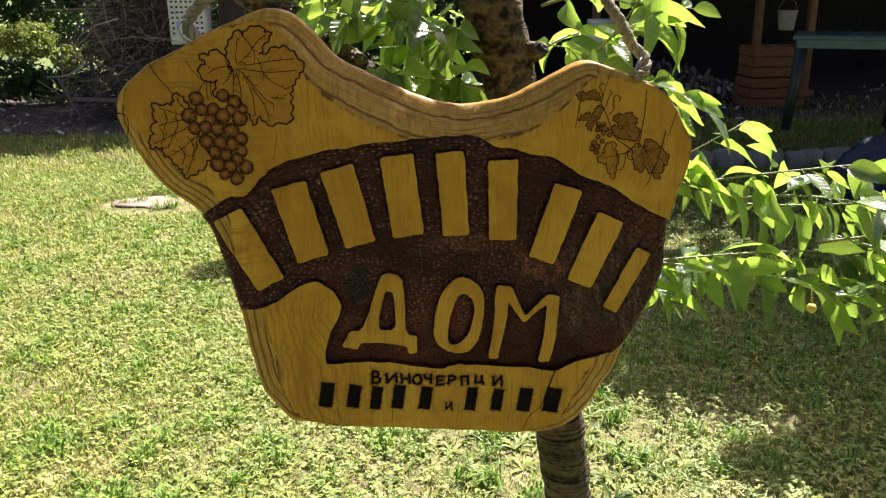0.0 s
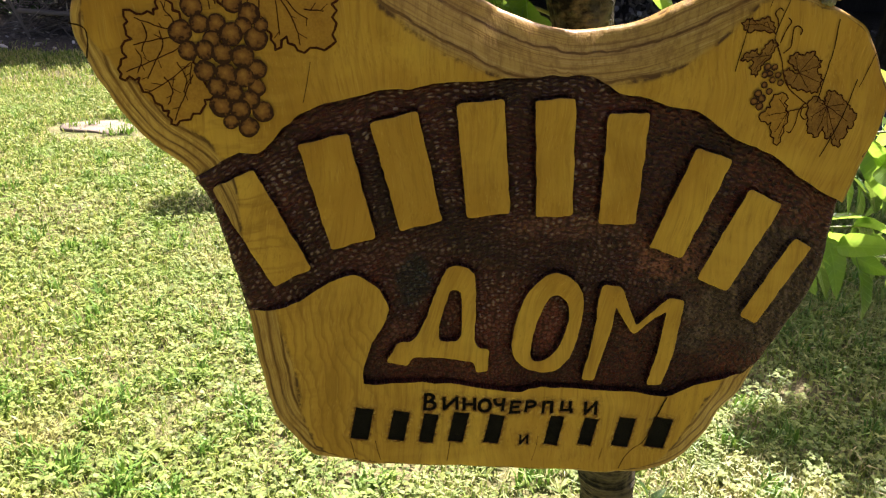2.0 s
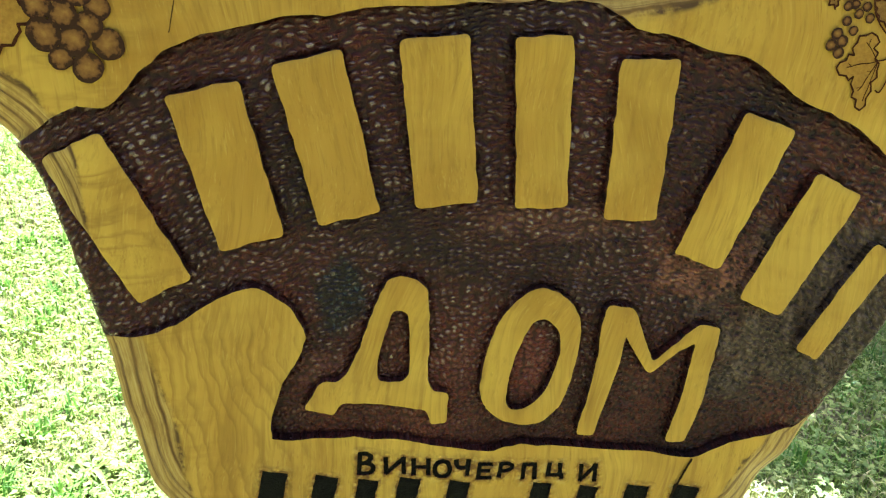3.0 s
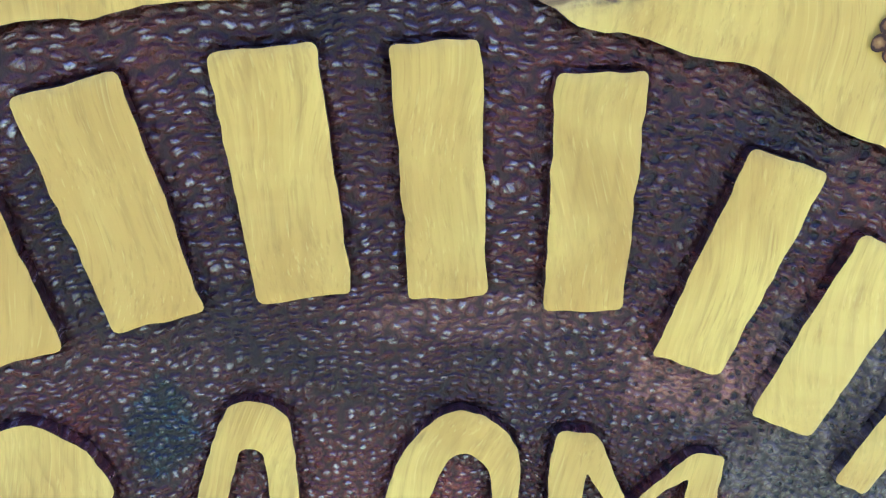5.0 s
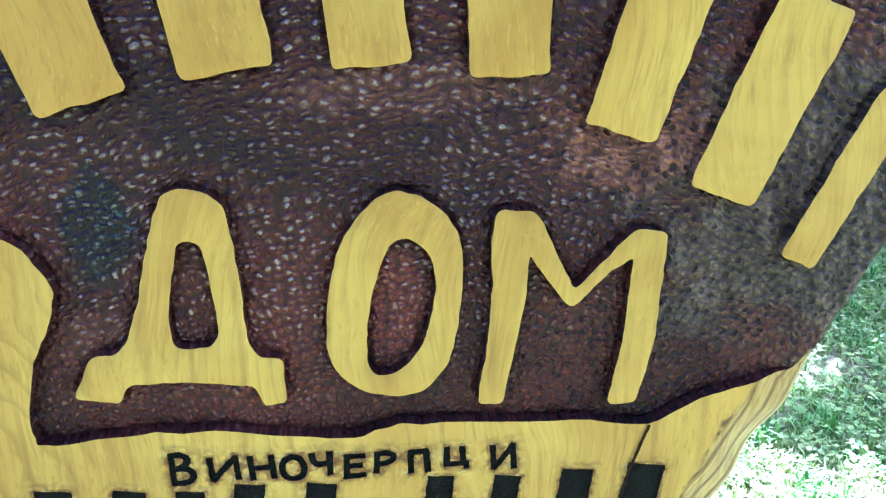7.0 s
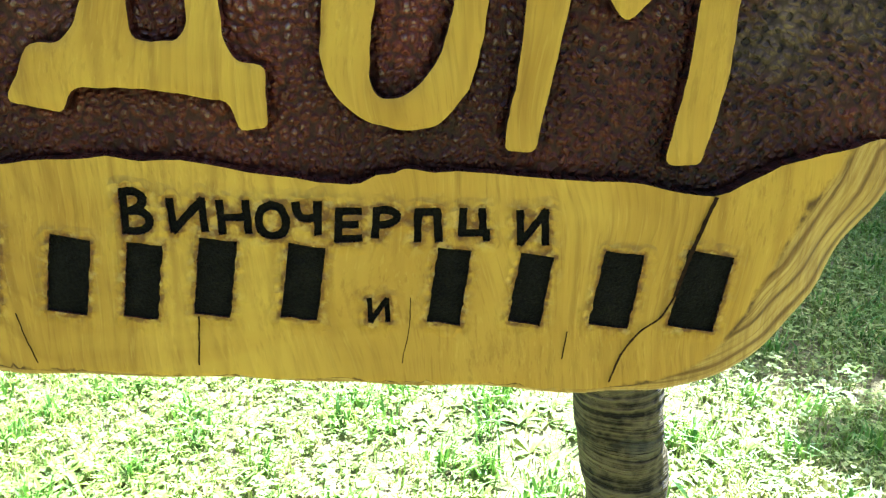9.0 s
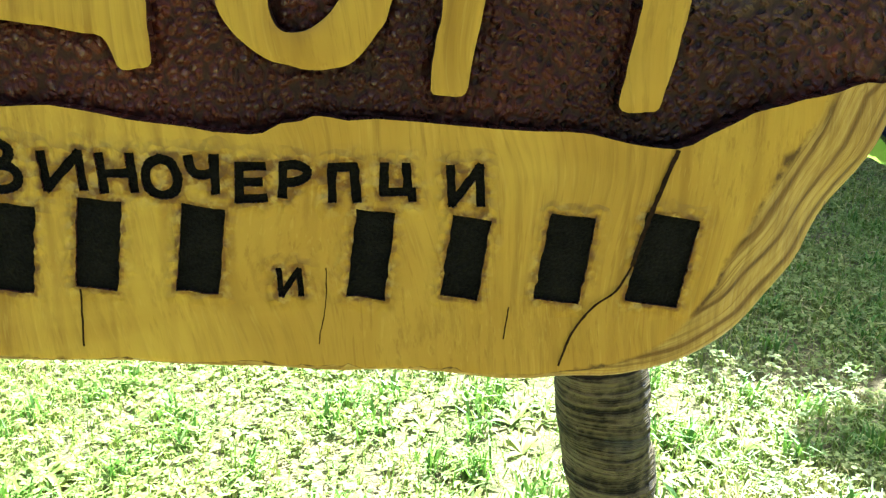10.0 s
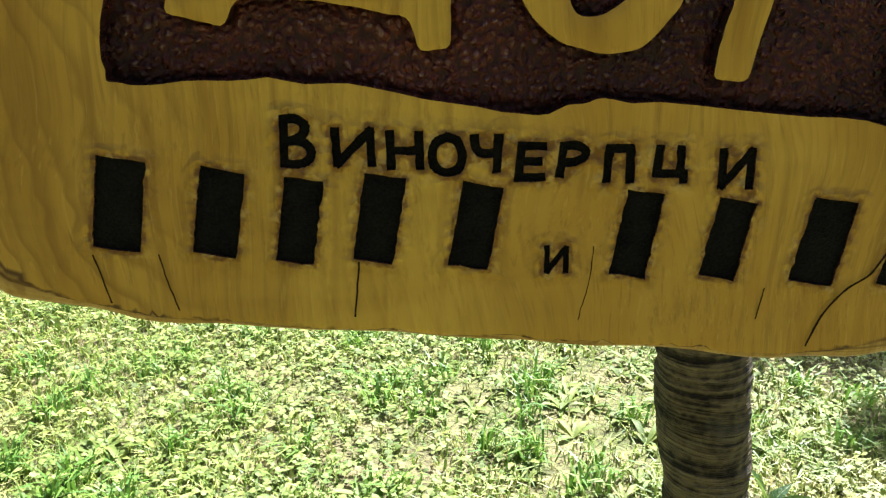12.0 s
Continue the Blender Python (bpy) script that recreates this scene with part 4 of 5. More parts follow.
vine_leaf([(155, 186), (159, 192), (167, 195), (170, 190), (173, 198), (178, 202), (184, 198), (181, 193), (178, 187), (174, 183), (171, 175), (170, 173), (166, 175), (163, 180), (166, 185), (161, 185)],
          [[(178, 190), (169, 189), (159, 188)], [(178, 192), (180, 198)], [(176, 188), (171, 183), (168, 177)]], 1.2, DARK_SCORCH, 2.4, 15)
vine_leaf([(154, 209), (151, 214), (155, 217), (159, 218), (163, 216), (167, 218), (173, 219), (177, 215), (180, 207), (173, 208), (165, 209), (158, 207)],
          [[(178, 209), (168, 213), (155, 213)], [(174, 211), (171, 216)], [(165, 213), (161, 216)]], 1.2, DARK_SCORCH, 2.4, 16)
for i, (x, z, r) in enumerate([(178, 181, 5.5), (184, 181, 5), (181, 176, 5), (188, 175, 5), (177, 175, 5), (184, 171, 5), (191, 169, 5), (178, 167, 5), (183, 162, 5), (174, 160, 6), (172, 154, 6), (178, 156, 6), (177, 150, 6)]):
    grape(x, z, r * 0.56, i)
for pts in ([(180, 203), (185, 194), (189, 186), (192, 177), (195, 170), (201, 163), (208, 158), (217, 152)], [(180, 206), (181, 211), (180, 217), (177, 222), (180, 226), (183, 224)], [(189, 192), (194, 197), (194, 203), (194, 211), (197, 213), (201, 210), (200, 206)], [(185, 200), (187, 207), (189, 212), (191, 216), (188, 219)], [(215, 153), (211, 147), (210, 137), (207, 129), (204, 130)], [(214, 151), (213, 144), (217, 140), (220, 142)], [(201, 146), (210, 148), (217, 150)], [(-249, 235), (-254, 230), (-258, 223)], [(-245, 235), (-246, 224), (-245, 217)]):
    bm = bmesh.new()
    ribbon(bm, [(p.x * 1000, p.y * 1000) for p in spline(pts, 6, False)], 1.1)
    part("burned_tendril", bm, CHAR, sign)
for pts, wide in (([(139, -120), (134, -134), (130, -146), (126, -160)], 1.9), ([(126, -160), (121, -169), (113, -175), (106, -185), (102, -197)], 1.0), ([(-59, -163), (-60, -174), (-61, -184)], 0.8),
                  ([(189, 238), (186, 228), (181, 211), (180, 202)], 0.9), ([(157, 218), (157, 211), (155, 197), (152, 177)], 0.9), ([(230, 219), (230, 209), (230, 195), (227, 172), (225, 155)], 1.1), ([(255, 173), (249, 144), (242, 124), (236, 109)], 1.1), ([(267, 197), (262, 180), (258, 167)], 0.8), ([(-309, 254), (-303, 242), (-295, 232), (-287, 222)], 1.1), ([(-269, 255), (-264, 246), (-257, 237)], 0.7), ([(-349, 201), (-339, 198), (-337, 189), (-339, 176)], 1.2), ([(-178, 177), (-181, 160), (-184, 146)], 0.6),
                  ([(-149, -160), (-147, -169), (-145, -178)], 0.7), ([(-127, -160), (-125, -170), (-122, -181)], 0.6), ([(22, -158), (21, -172), (18, -186)], 0.4), ([(84, -174), (82, -186)], 0.6), ([(176, 243), (172, 226)], 0.6)):
    bm = bmesh.new()
    ribbon(bm, [(p.x * 1000 + noise.noise(p.to_3d() * 300) * 0.35, p.y * 1000) for p in spline(pts, 8, False)], wide, -0.0010)
    part("drying_crack", bm, CRACK, sign, "dark drying crack")


def eye_screw(x, z, turn, yaw):
    """A closed steel eye on a threaded shank, screwed into the board's upper edge."""
    ring, shank = bmesh.new(), bmesh.new()
    m = Matrix.Rotation(radians(turn), 3, "Y") @ Matrix.Rotation(radians(yaw), 3, "Z")
    c = Vector((x, 0.014, z)) * 1.0
    pts = [c + m @ Vector((math.sin(a) * 0.0105, 0.0, 0.014 - math.cos(a) * 0.0125)) for a in [0.25 + 5.8 * i / 30 for i in range(31)]]
    tube(ring, pts, 0.0018, 10)
    tube(shank, [c + m @ Vector((0, 0, -0.02)), c + m @ Vector((0, 0, 0.003))], 0.0026, 10)
    eye = part("eye_screw", ring, STEEL, sign, "shiny steel eye screw")
    part("shank", shank, STEEL, eye)


eye_screw(-0.262, 0.272, -24, 48)
eye_screw(0.219, 0.227, 18, 62)


# ---- rope ----
def twisted_rope(name, pts, radius, label):
    rope = thing(name, (0, 0, 0), label, "rope")
    path, pts = [], [Vector(p) for p in pts]
    for i in range(len(pts) - 1):
        a, b, c, d = pts[max(i - 1, 0)], pts[i], pts[i + 1], pts[min(i + 2, len(pts) - 1)]
        n = max(3, int((c - b).length / 0.003))
        for s in range(n):
            t = s / n
            path.append(0.5 * ((2 * b) + (c - a) * t + (2 * a - 5 * b + 4 * c - d) * t * t + (3 * b - a - 3 * c + d) * t ** 3))
    path.append(pts[-1])
    for k in range(3):
        bm, line, run = bmesh.new(), [], 0.0
        side = (path[1] - path[0]).orthogonal().normalized()
        for i, p in enumerate(path):
            d = (path[min(i + 1, len(path) - 1)] - path[max(i - 1, 0)]).normalized()
            side = (side - d * side.dot(d)).normalized()
            run += (p - path[i - 1]).length if i else 0
            a = run / (radius * 4.6) * math.tau + k * math.tau / 3
            line.append(p + (side * math.cos(a) + d.cross(side) * math.sin(a)) * radius * 0.56)
        tube(bm, line, radius * 0.47, 7)
        part("strand", bm, ROPE, rope)
    return rope


TOP = (0.052, 1.215, 1.70)
twisted_rope("rope", [(-0.250, 0.885, 1.374), (-0.268, 0.895, 1.388), (-0.262, 0.903, 1.405), (-0.245, 0.905, 1.42), (-0.19, 0.935, 1.474), TOP], 0.0070, "twisted hemp rope tied to a steel eye")
twisted_rope("rope", [(0.214, 0.878, 1.332), (0.228, 0.884, 1.338), (0.230, 0.893, 1.352), (0.216, 0.898, 1.366), (0.206, 0.900, 1.385), (0.176, 0.935, 1.440), (0.062, 1.215, 1.705)], 0.0068, "thick twisted hemp rope knotted to a steel eye")


# ---- the cherry tree that carries the sign ----
tree = thing("cherry_tree", (0.33, 1.33, 0), "young cherry tree with ringed bark and bright green leaves", "tree")
T0 = Vector((0.33, 1.33, 0))


def limb(name, pts, radii, parent, material, lumps=0.05, sides=18, label=""):
    """A bark-covered limb, thicker at its knots."""
    bm = bmesh.new()
    fine, rad = [], []
    for i in range(len(pts) - 1):
        for s in range(14):
            fine.append(Vector(pts[i]).lerp(Vector(pts[i + 1]), s / 14) - T0)
            rad.append(radii[i] + (radii[i + 1] - radii[i]) * s / 14)
    fine.append(Vector(pts[-1]) - T0)
    rad.append(radii[-1])
    tube(bm, fine, rad, sides)
    for v in bm.verts:
        n = noise.noise(v.co * 22) * lumps + noise.noise(Vector((v.co.x * 8, v.co.y * 8, v.co.z * 130))) * lumps * 0.45
        v.co += (v.co - min(fine, key=lambda q: (q - v.co).length_squared)) * n * 3
    return part(name, bm, material, parent, label)


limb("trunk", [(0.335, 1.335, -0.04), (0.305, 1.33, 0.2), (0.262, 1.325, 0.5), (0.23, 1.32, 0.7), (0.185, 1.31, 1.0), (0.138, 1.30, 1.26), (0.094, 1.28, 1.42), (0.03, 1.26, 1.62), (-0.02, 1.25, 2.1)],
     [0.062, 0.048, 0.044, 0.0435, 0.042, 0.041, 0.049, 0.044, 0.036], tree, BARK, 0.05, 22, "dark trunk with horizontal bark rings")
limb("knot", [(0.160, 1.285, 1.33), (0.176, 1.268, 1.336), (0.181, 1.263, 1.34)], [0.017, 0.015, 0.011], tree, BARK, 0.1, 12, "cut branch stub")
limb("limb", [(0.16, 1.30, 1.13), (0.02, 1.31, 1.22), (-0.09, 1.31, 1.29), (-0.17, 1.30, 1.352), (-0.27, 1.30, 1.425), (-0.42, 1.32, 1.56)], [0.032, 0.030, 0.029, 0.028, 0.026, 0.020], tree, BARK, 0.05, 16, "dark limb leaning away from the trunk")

MAIN = [((0.17, 1.31, 1.08), (0.30, 1.2, 1.12), (0.45, 1.12, 1.245), 14), ((0.30, 1.2, 1.12), (0.44, 1.13, 1.165), (0.64, 1.08, 1.19), 18), ((0.21, 1.30, 0.95), (0.42, 1.16, 1.05), (0.74, 1.08, 1.055), 26),
        ((0.30, 1.22, 1.01), (0.48, 1.12, 1.02), (0.66, 1.05, 1.0), 24), ((0.20, 1.28, 1.24), (0.28, 1.2, 1.28), (0.36, 1.12, 1.27), 5), ((0.20, 1.26, 1.30), (0.27, 1.13, 1.34), (0.315, 1.08, 1.50), 9),
        ((0.10, 1.29, 1.35), (0.0, 1.24, 1.36), (-0.15, 1.20, 1.40), 20), ((0.10, 1.30, 1.27), (0.03, 1.26, 1.30), (-0.10, 1.24, 1.31), 20), ((0.60, 1.09, 1.10), (0.70, 1.06, 1.09), (0.84, 1.06, 1.13), 14),
        ((0.09, 1.34, 1.42), (-0.02, 1.36, 1.44), (-0.17, 1.40, 1.36), 20), ((0.17, 1.3, 1.32), (0.22, 1.30, 1.37), (0.29, 1.3, 1.36), 10), ((0.30, 1.2, 1.06), (0.34, 1.19, 0.99), (0.37, 1.19, 0.95), 9),
        ((0.40, 1.16, 1.12), (0.56, 1.16, 1.10), (0.70, 1.14, 1.12), 16), ((0.50, 1.12, 1.02), (0.62, 1.10, 0.97), (0.72, 1.08, 0.95), 14), ((0.05, 1.36, 1.33), (-0.06, 1.42, 1.36), (-0.2, 1.46, 1.44), 16), ((0.10, 1.34, 1.24), (0.03, 1.42, 1.28), (-0.09, 1.5, 1.30), 18),
        ((0.12, 1.32, 1.36), (0.05, 1.36, 1.38), (-0.03, 1.40, 1.33), 14), ((0.62, 1.16, 1.06), (0.74, 1.14, 1.02), (0.86, 1.12, 1.0), 14),
        ((0.24, 1.22, 1.29), (0.31, 1.15, 1.315), (0.385, 1.12, 1.265), 10), ((0.24, 1.24, 1.33), (0.29, 1.2, 1.38), (0.37, 1.16, 1.40), 9), ((0.28, 1.24, 1.16), (0.34, 1.18, 1.17), (0.40, 1.14, 1.15), 10),
        ((0.0, 1.36, 1.43), (-0.05, 1.32, 1.47), (-0.13, 1.28, 1.46), 14), ((-0.04, 1.36, 1.46), (-0.12, 1.34, 1.50), (-0.20, 1.30, 1.47), 12), ((0.02, 1.34, 1.36), (-0.02, 1.28, 1.40), (-0.08, 1.22, 1.44), 12),
        ((0.18, 1.30, 1.40), (0.24, 1.24, 1.43), (0.30, 1.2, 1.40), 8), ((0.56, 1.09, 1.07), (0.68, 1.06, 1.10), (0.80, 1.05, 1.075), 14), ((0.44, 1.12, 1.13), (0.54, 1.06, 1.16), (0.62, 1.03, 1.13), 10),
        ((0.62, 1.08, 1.07), (0.68, 1.03, 1.06), (0.74, 1.0, 1.01), 12), ((0.66, 1.06, 1.02), (0.70, 1.02, 1.0), (0.72, 0.99, 0.95), 8)]


def leaf_mesh(fold, curl, wide):
    """A pointed oval leaf, folded on its midrib and curling at the tip, with a stalk; it grows along x."""
    bm = bmesh.new()
    rows, n = [], 9
    for i in range(n + 1):
        t = i / n
        w = wide * (math.sin(math.pi * t ** 0.85) ** 0.8) * (1 - 0.25 * t) if 0 < t < 1 else 0.002
        z = -curl * t * t
        row = []
        for s in (-1, -0.55, 0, 0.55, 1):
            row.append(bm.verts.new((0.02 + t, s * w + 0.0, z + abs(s) * w * fold + 0.012 * math.sin(t * 40) * abs(s) * (abs(s) > 0.9))))
        rows.append(row)
    for a, b in zip(rows, rows[1:]):
        for k in range(4):
            bm.faces.new((a[k], b[k], b[k + 1], a[k + 1]))
    tube(bm, [(-0.22, 0, 0.03), (-0.08, 0, 0.0), (0.04, 0, 0)], 0.011, 5)
    me = bpy.data.meshes.new("leaf")
    bm.to_mesh(me)
    bm.free()
    me.polygons.foreach_set("use_smooth", [True] * len(me.polygons))
    me.materials.append(LEAF)
    return me


LEAVES = [leaf_mesh(0.35, 0.25, 0.25), leaf_mesh(0.75, 0.4, 0.29), leaf_mesh(0.15, 0.12, 0.25), leaf_mesh(0.5, 0.6, 0.24)]
rng = random.Random(11)


def outward(p):
    """The hanging branches lean away from the sign, more so the further they reach."""
    return Vector(p) + Vector((p[0] + 0.042, p[1] + 0.046, p[2] - 1.426)) * 0.18 * max(0.0, min(1.0, (p[0] - 0.2) / 0.2))


for a, b, c, count in MAIN:
    a, b, c = outward(a), outward(b), outward(c)
    line = [a * (1 - t) ** 2 + b * 2 * t * (1 - t) + c * t * t for t in [i / 12 for i in range(13)]]
    bm = bmesh.new()
    tube(bm, [p - T0 for p in line], [0.0027 - 0.0018 * i / 12 for i in range(13)], 7)
    part("twig", bm, TWIG, tree, "slender green twig")
    count = int(count * 1.3)
    for i in range(count):
        t = 0.22 + 0.78 * (i + rng.random() * 0.6) / count
        p = a * (1 - t) ** 2 + b * 2 * t * (1 - t) + c * t * t
        d = ((b - a) * (1 - t) + (c - b) * t).normalized()
        heading = math.atan2(d.y, d.x) + (1 if i % 2 else -1) * rng.uniform(0.2, 1.7)
        size = rng.uniform(0.056, 0.100) * (1.05 - 0.25 * t)
        ob = new("leaf", LEAVES[rng.randrange(4)])
        ob.parent = tree
        turn = Euler((rng.uniform(-1.3, 1.3), rng.uniform(-0.5, 1.05), heading)).to_matrix().to_4x4()
        ob.matrix_local = Matrix.Translation(p - T0 + turn.to_3x3() @ Vector((0.2 * size, 0, 0))) @ turn @ Matrix.Scale(size, 4)
for i, (x, y, z, turn, tilt) in enumerate(((0.365, 1.40, 0.43, 160, -75), (0.375, 1.39, 0.42, -15, -50), (0.345, 1.39, 0.40, 170, -35), (0.37, 1.42, 0.39, 20, -70))):
    ob = new("leaf", LEAVES[i % 4])
    ob.parent = tree
    ob.matrix_local = Matrix.Translation(Vector((x, y, z)) - T0) @ pose(0, 0, 0, 10, tilt, turn) @ Matrix.Scale(0.055, 4)
bm = bmesh.new()
tube(bm, [Vector(p) - T0 for p in ((0.345, 1.36, 0.0), (0.355, 1.385, 0.22), (0.365, 1.40, 0.46))], [0.004, 0.003, 0.0015], 7)
part("sucker", bm, TWIG, tree, "thin green root sucker")
for x, y, z in ((0.572, 1.106, 0.962),):
    bm = bmesh.new()
    bmesh.ops.create_uvsphere(bm, u_segments=14, v_segments=9, radius=0.0075)
    for v in bm.verts:
        v.co = v.co * (1 - 0.12 * (v.co.z > 0.006)) + Vector((x, y, z)) - T0
    tube(bm, [Vector((x, y, z + 0.007)) - T0, Vector((x - 0.004, y, z + 0.03)) - T0], 0.0009, 5)
    part("cherry", bm, FRUIT, tree, "small unripe yellow cherry")


# ---- leaf masses ----
def leaf_cloud(name, blobs, count, size, parent=None, seed=1, material=None, kind="", label="", category=""):
    """Many small leaves in uneven clumps, as one mesh; blobs: centre and radii."""
    r = np.random.default_rng(seed)
    vol = np.array([b[3] * b[4] * b[5] for b in blobs]) ** 0.67
    pick = r.choice(len(blobs), count, p=vol / vol.sum())
    B = np.array(blobs)[pick]
    v = r.normal(size=(count, 3))
    v /= np.linalg.norm(v, axis=1)[:, None]
    clump = 0.72 + 0.28 * np.sin(v[:, 0] * 7 + pick) * np.sin(v[:, 1] * 6 + pick * 2) * np.sin(v[:, 2] * 8)
    c = B[:, :3] + v * B[:, 3:] * (clump * r.uniform(0.45, 1.0, count) ** 0.5)[:, None]
    d, e = r.normal(size=(2, count, 3))
    d[:, 2] -= 0.5
    d /= np.linalg.norm(d, axis=1)[:, None]
    e = np.cross(d, e)
    e /= np.linalg.norm(e, axis=1)[:, None]
    s = size * r.uniform(0.6, 1.3, count)[:, None]
    up = np.cross(d, e)
    P = np.stack([c - d * s * .5, c + e * s * .27 + up * s * .08, c + d * s * .5, c - e * s * .27 + up * s * .08], 1).reshape(-1, 3)
    base = np.arange(count) * 4
    F = np.concatenate([np.stack([base, base + 1, base + 2], 1), np.stack([base, base + 2, base + 3], 1)])
    me = bpy.data.meshes.new(name)
    me.from_pydata(P.tolist(), [], F.tolist())
    me.materials.append(material or FOLIAGE)
    ob = new(name, me)
    ob.parent = parent
    return tagged(ob, label, category, "", kind)


def garden_tree(place, height, blobs, count, size, seed, label):
    t = thing("tree", place, label, "tree", "trees round the lawn")
    bm = bmesh.new()
    r = random.Random(seed)
    tube(bm, [(0, 0, -0.1), (0.04, 0.02, height * .3), (-0.05, 0.04, height * .62), (0.02, 0, height)], [0.16, 0.12, 0.09, 0.03], 12)
    part("trunk", bm, OLD_BARK, t)
    for b in blobs:
        bm = bmesh.new()
        q = Vector(b[:3])
        tube(bm, [(0, 0, height * .4), q * 0.5 + Vector((0, 0, height * .28)), q], [0.06, 0.04, 0.012], 7)
        part("limb", bm, OLD_BARK, t)
    leaf_cloud("crown", blobs, count, size, t, seed, label="crown of small green leaves")
    return t


leaf_cloud("crown", [(-0.20, 0.00, 2.20, 0.32, 0.22, 0.34), (-0.55, 0.10, 2.45, 0.42, 0.32, 0.45), (-0.55, 0.35, 2.75, 0.5, 0.4, 0.4)], 2600, 0.09, tree, 30, label="leafy crown of the cherry tree")
# Crown out of view; its clumps and thin bough are placed for their shadows.
garden_tree((4.4, 7.2, 0), 3.6, [(-0.75, -1.5, 3.1, 1.15, 1.1, 0.6), (0.2, 0.5, 3.4, 1.9, 1.8, 0.9), (-1.6, -2.32, 3.0, 1.05, 0.62, 0.45), (-0.95, -2.7, 3.0, 0.85, 0.7, 0.4), (1.0, -1.9, 3.2, 1.4, 1.2, 0.7), (-0.4, 2.5, 3.6, 1.6, 1.5, 0.8), (-1.9, 0.4, 3.3, 1.0, 1.3, 0.6), (-1.45, -3.15, 2.95, 0.75, 0.42, 0.3), (-0.5, -3.0, 3.05, 0.9, 0.7, 0.45), (-1.7, -1.5, 3.1, 0.8, 0.8, 0.4), (-2.35, -1.0, 3.4, 0.5, 0.4, 0.2), (-2.95, -0.8, 3.65, 0.36, 0.3, 0.18), (-3.4, -0.62, 3.85, 0.26, 0.22, 0.14), (-3.68, -0.5, 4.0, 0.2, 0.17, 0.14), (-2.06, -3.15, 3.0, 0.15, 0.14, 0.1)], 42000, 0.165, 31, "broad leafy garden tree over the shaded lawn")
# Unseen crown, set forward so that it shades the ground by the brushwood.
garden_tree((-1.6, 11.9, 0), 4.8, [(0, 0.7, 4.2, 2.2, 1.9, 1.2), (-1.9, 0.5, 3.7, 1.7, 1.6, 1.1), (1.7, 0.5, 3.9, 1.6, 1.6, 1.1), (-0.3, -1.1, 3.6, 1.4, 1.0, 0.8), (-1.5, -1.4, 3.5, 1.3, 0.8, 0.5), (-2.2, 0.4, 3.5, 1.3, 1.1, 0.6), (-1.0, -1.9, 3.4, 0.9, 0.5, 0.4)], 27000, 0.19, 32, "tall leafy tree behind the brushwood")
garden_tree((-6.4, 12.6, 0), 4.6, [(0, 0, 3.8, 2.0, 1.7, 1.4), (1.4, -0.4, 3.2, 1.4, 1.2, 1.0), (-1.5, 0.3, 3.3, 1.4, 1.3, 1.2)], 12000, 0.16, 33, "tall leafy tree behind the brushwood")
leaf_cloud("hedge", [(-7.4, 11.0, 0.7, 1.2, 0.9, 1.1), (-4.7, 11.6, 0.22, 1.0, 0.4, 0.3), (-5.1, 11.0, 0.38, 0.9, 0.35, 0.36), (-5.4, 11.5, 1.36, 1.1, 0.35, 0.48), (-5.5, 15.6, 1.2, 1.7, 0.8, 1.5), (-8.5, 15.6, 1.2, 1.7, 0.8, 1.6), (-11.4, 15.4, 1.2, 1.7, 0.8, 1.6), (-5.2, 11.6, 1.75, 1.1, 0.5, 0.55), (-4.2, 11.4, 1.6, 0.5, 0.4, 0.5), (-8.5, 11.2, 0.9, 1.6, 0.9, 1.2), (-1.2, 12.6, 1.0, 1.6, 0.8, 1.4), (0.6, 12.8, 1.1, 1.5, 0.8, 1.5), (-3.4, 13.0, 1.0, 1.6, 0.8, 1.4)],
           49000, 0.11, None, 41, None, "stuff", "dense dark green hedge behind the garden", "hedge")
# Hedge added behind the camera, always out of view.
leaf_cloud("hedge", [(x, -7.5 - 0.8 * math.sin(x * 1.7), 2.0, 1.9, 1.2, 2.3) for x in (-10, -7.4, -5, -2.4, 0, 2.6, 5, 7.6, 10)], 30000, 0.24, None, 43, None, "stuff", "tall green hedge added unseen behind the camera", "hedge")
leaf_cloud("woodland", [(x, 24 + 3 * math.sin(x), 3.0, 3.6, 2.5, 3.6) for x in range(-30, 34, 4)], 36000, 0.36, None, 42, None, "stuff", "far green woodland at the garden's end", "woodland")


leaf_cloud("shrub", [(-5.5, 12.9, 0.75, 0.55, 0.4, 0.42), (-6.3, 13.0, 0.75, 0.6, 0.4, 0.5), (-5.0, 13.0, 0.45, 0.3, 0.3, 0.3)], 5200, 0.07, None, 44, CLOVER, "stuff", "pale green sunlit shrub beyond the brushwood", "shrub")


# ---- ground ----
def terrain(x, y):
    """Height of the ground: gentle lawn, and a raised yard behind the stone border."""
    z = 0.018 * noise.noise(Vector((x * .8, y * .8, 0))) if abs(x) < 12 and -3 < y < 18 else 0.0
    up = max(0.0, min(1.0, (y - 6.62) / 0.14)) * max(0.0, min(1.0, (x - 1.0) / 1.2))
    return z + 0.2 * up * max(0.0, min(1.0, (60 - y) / 20))


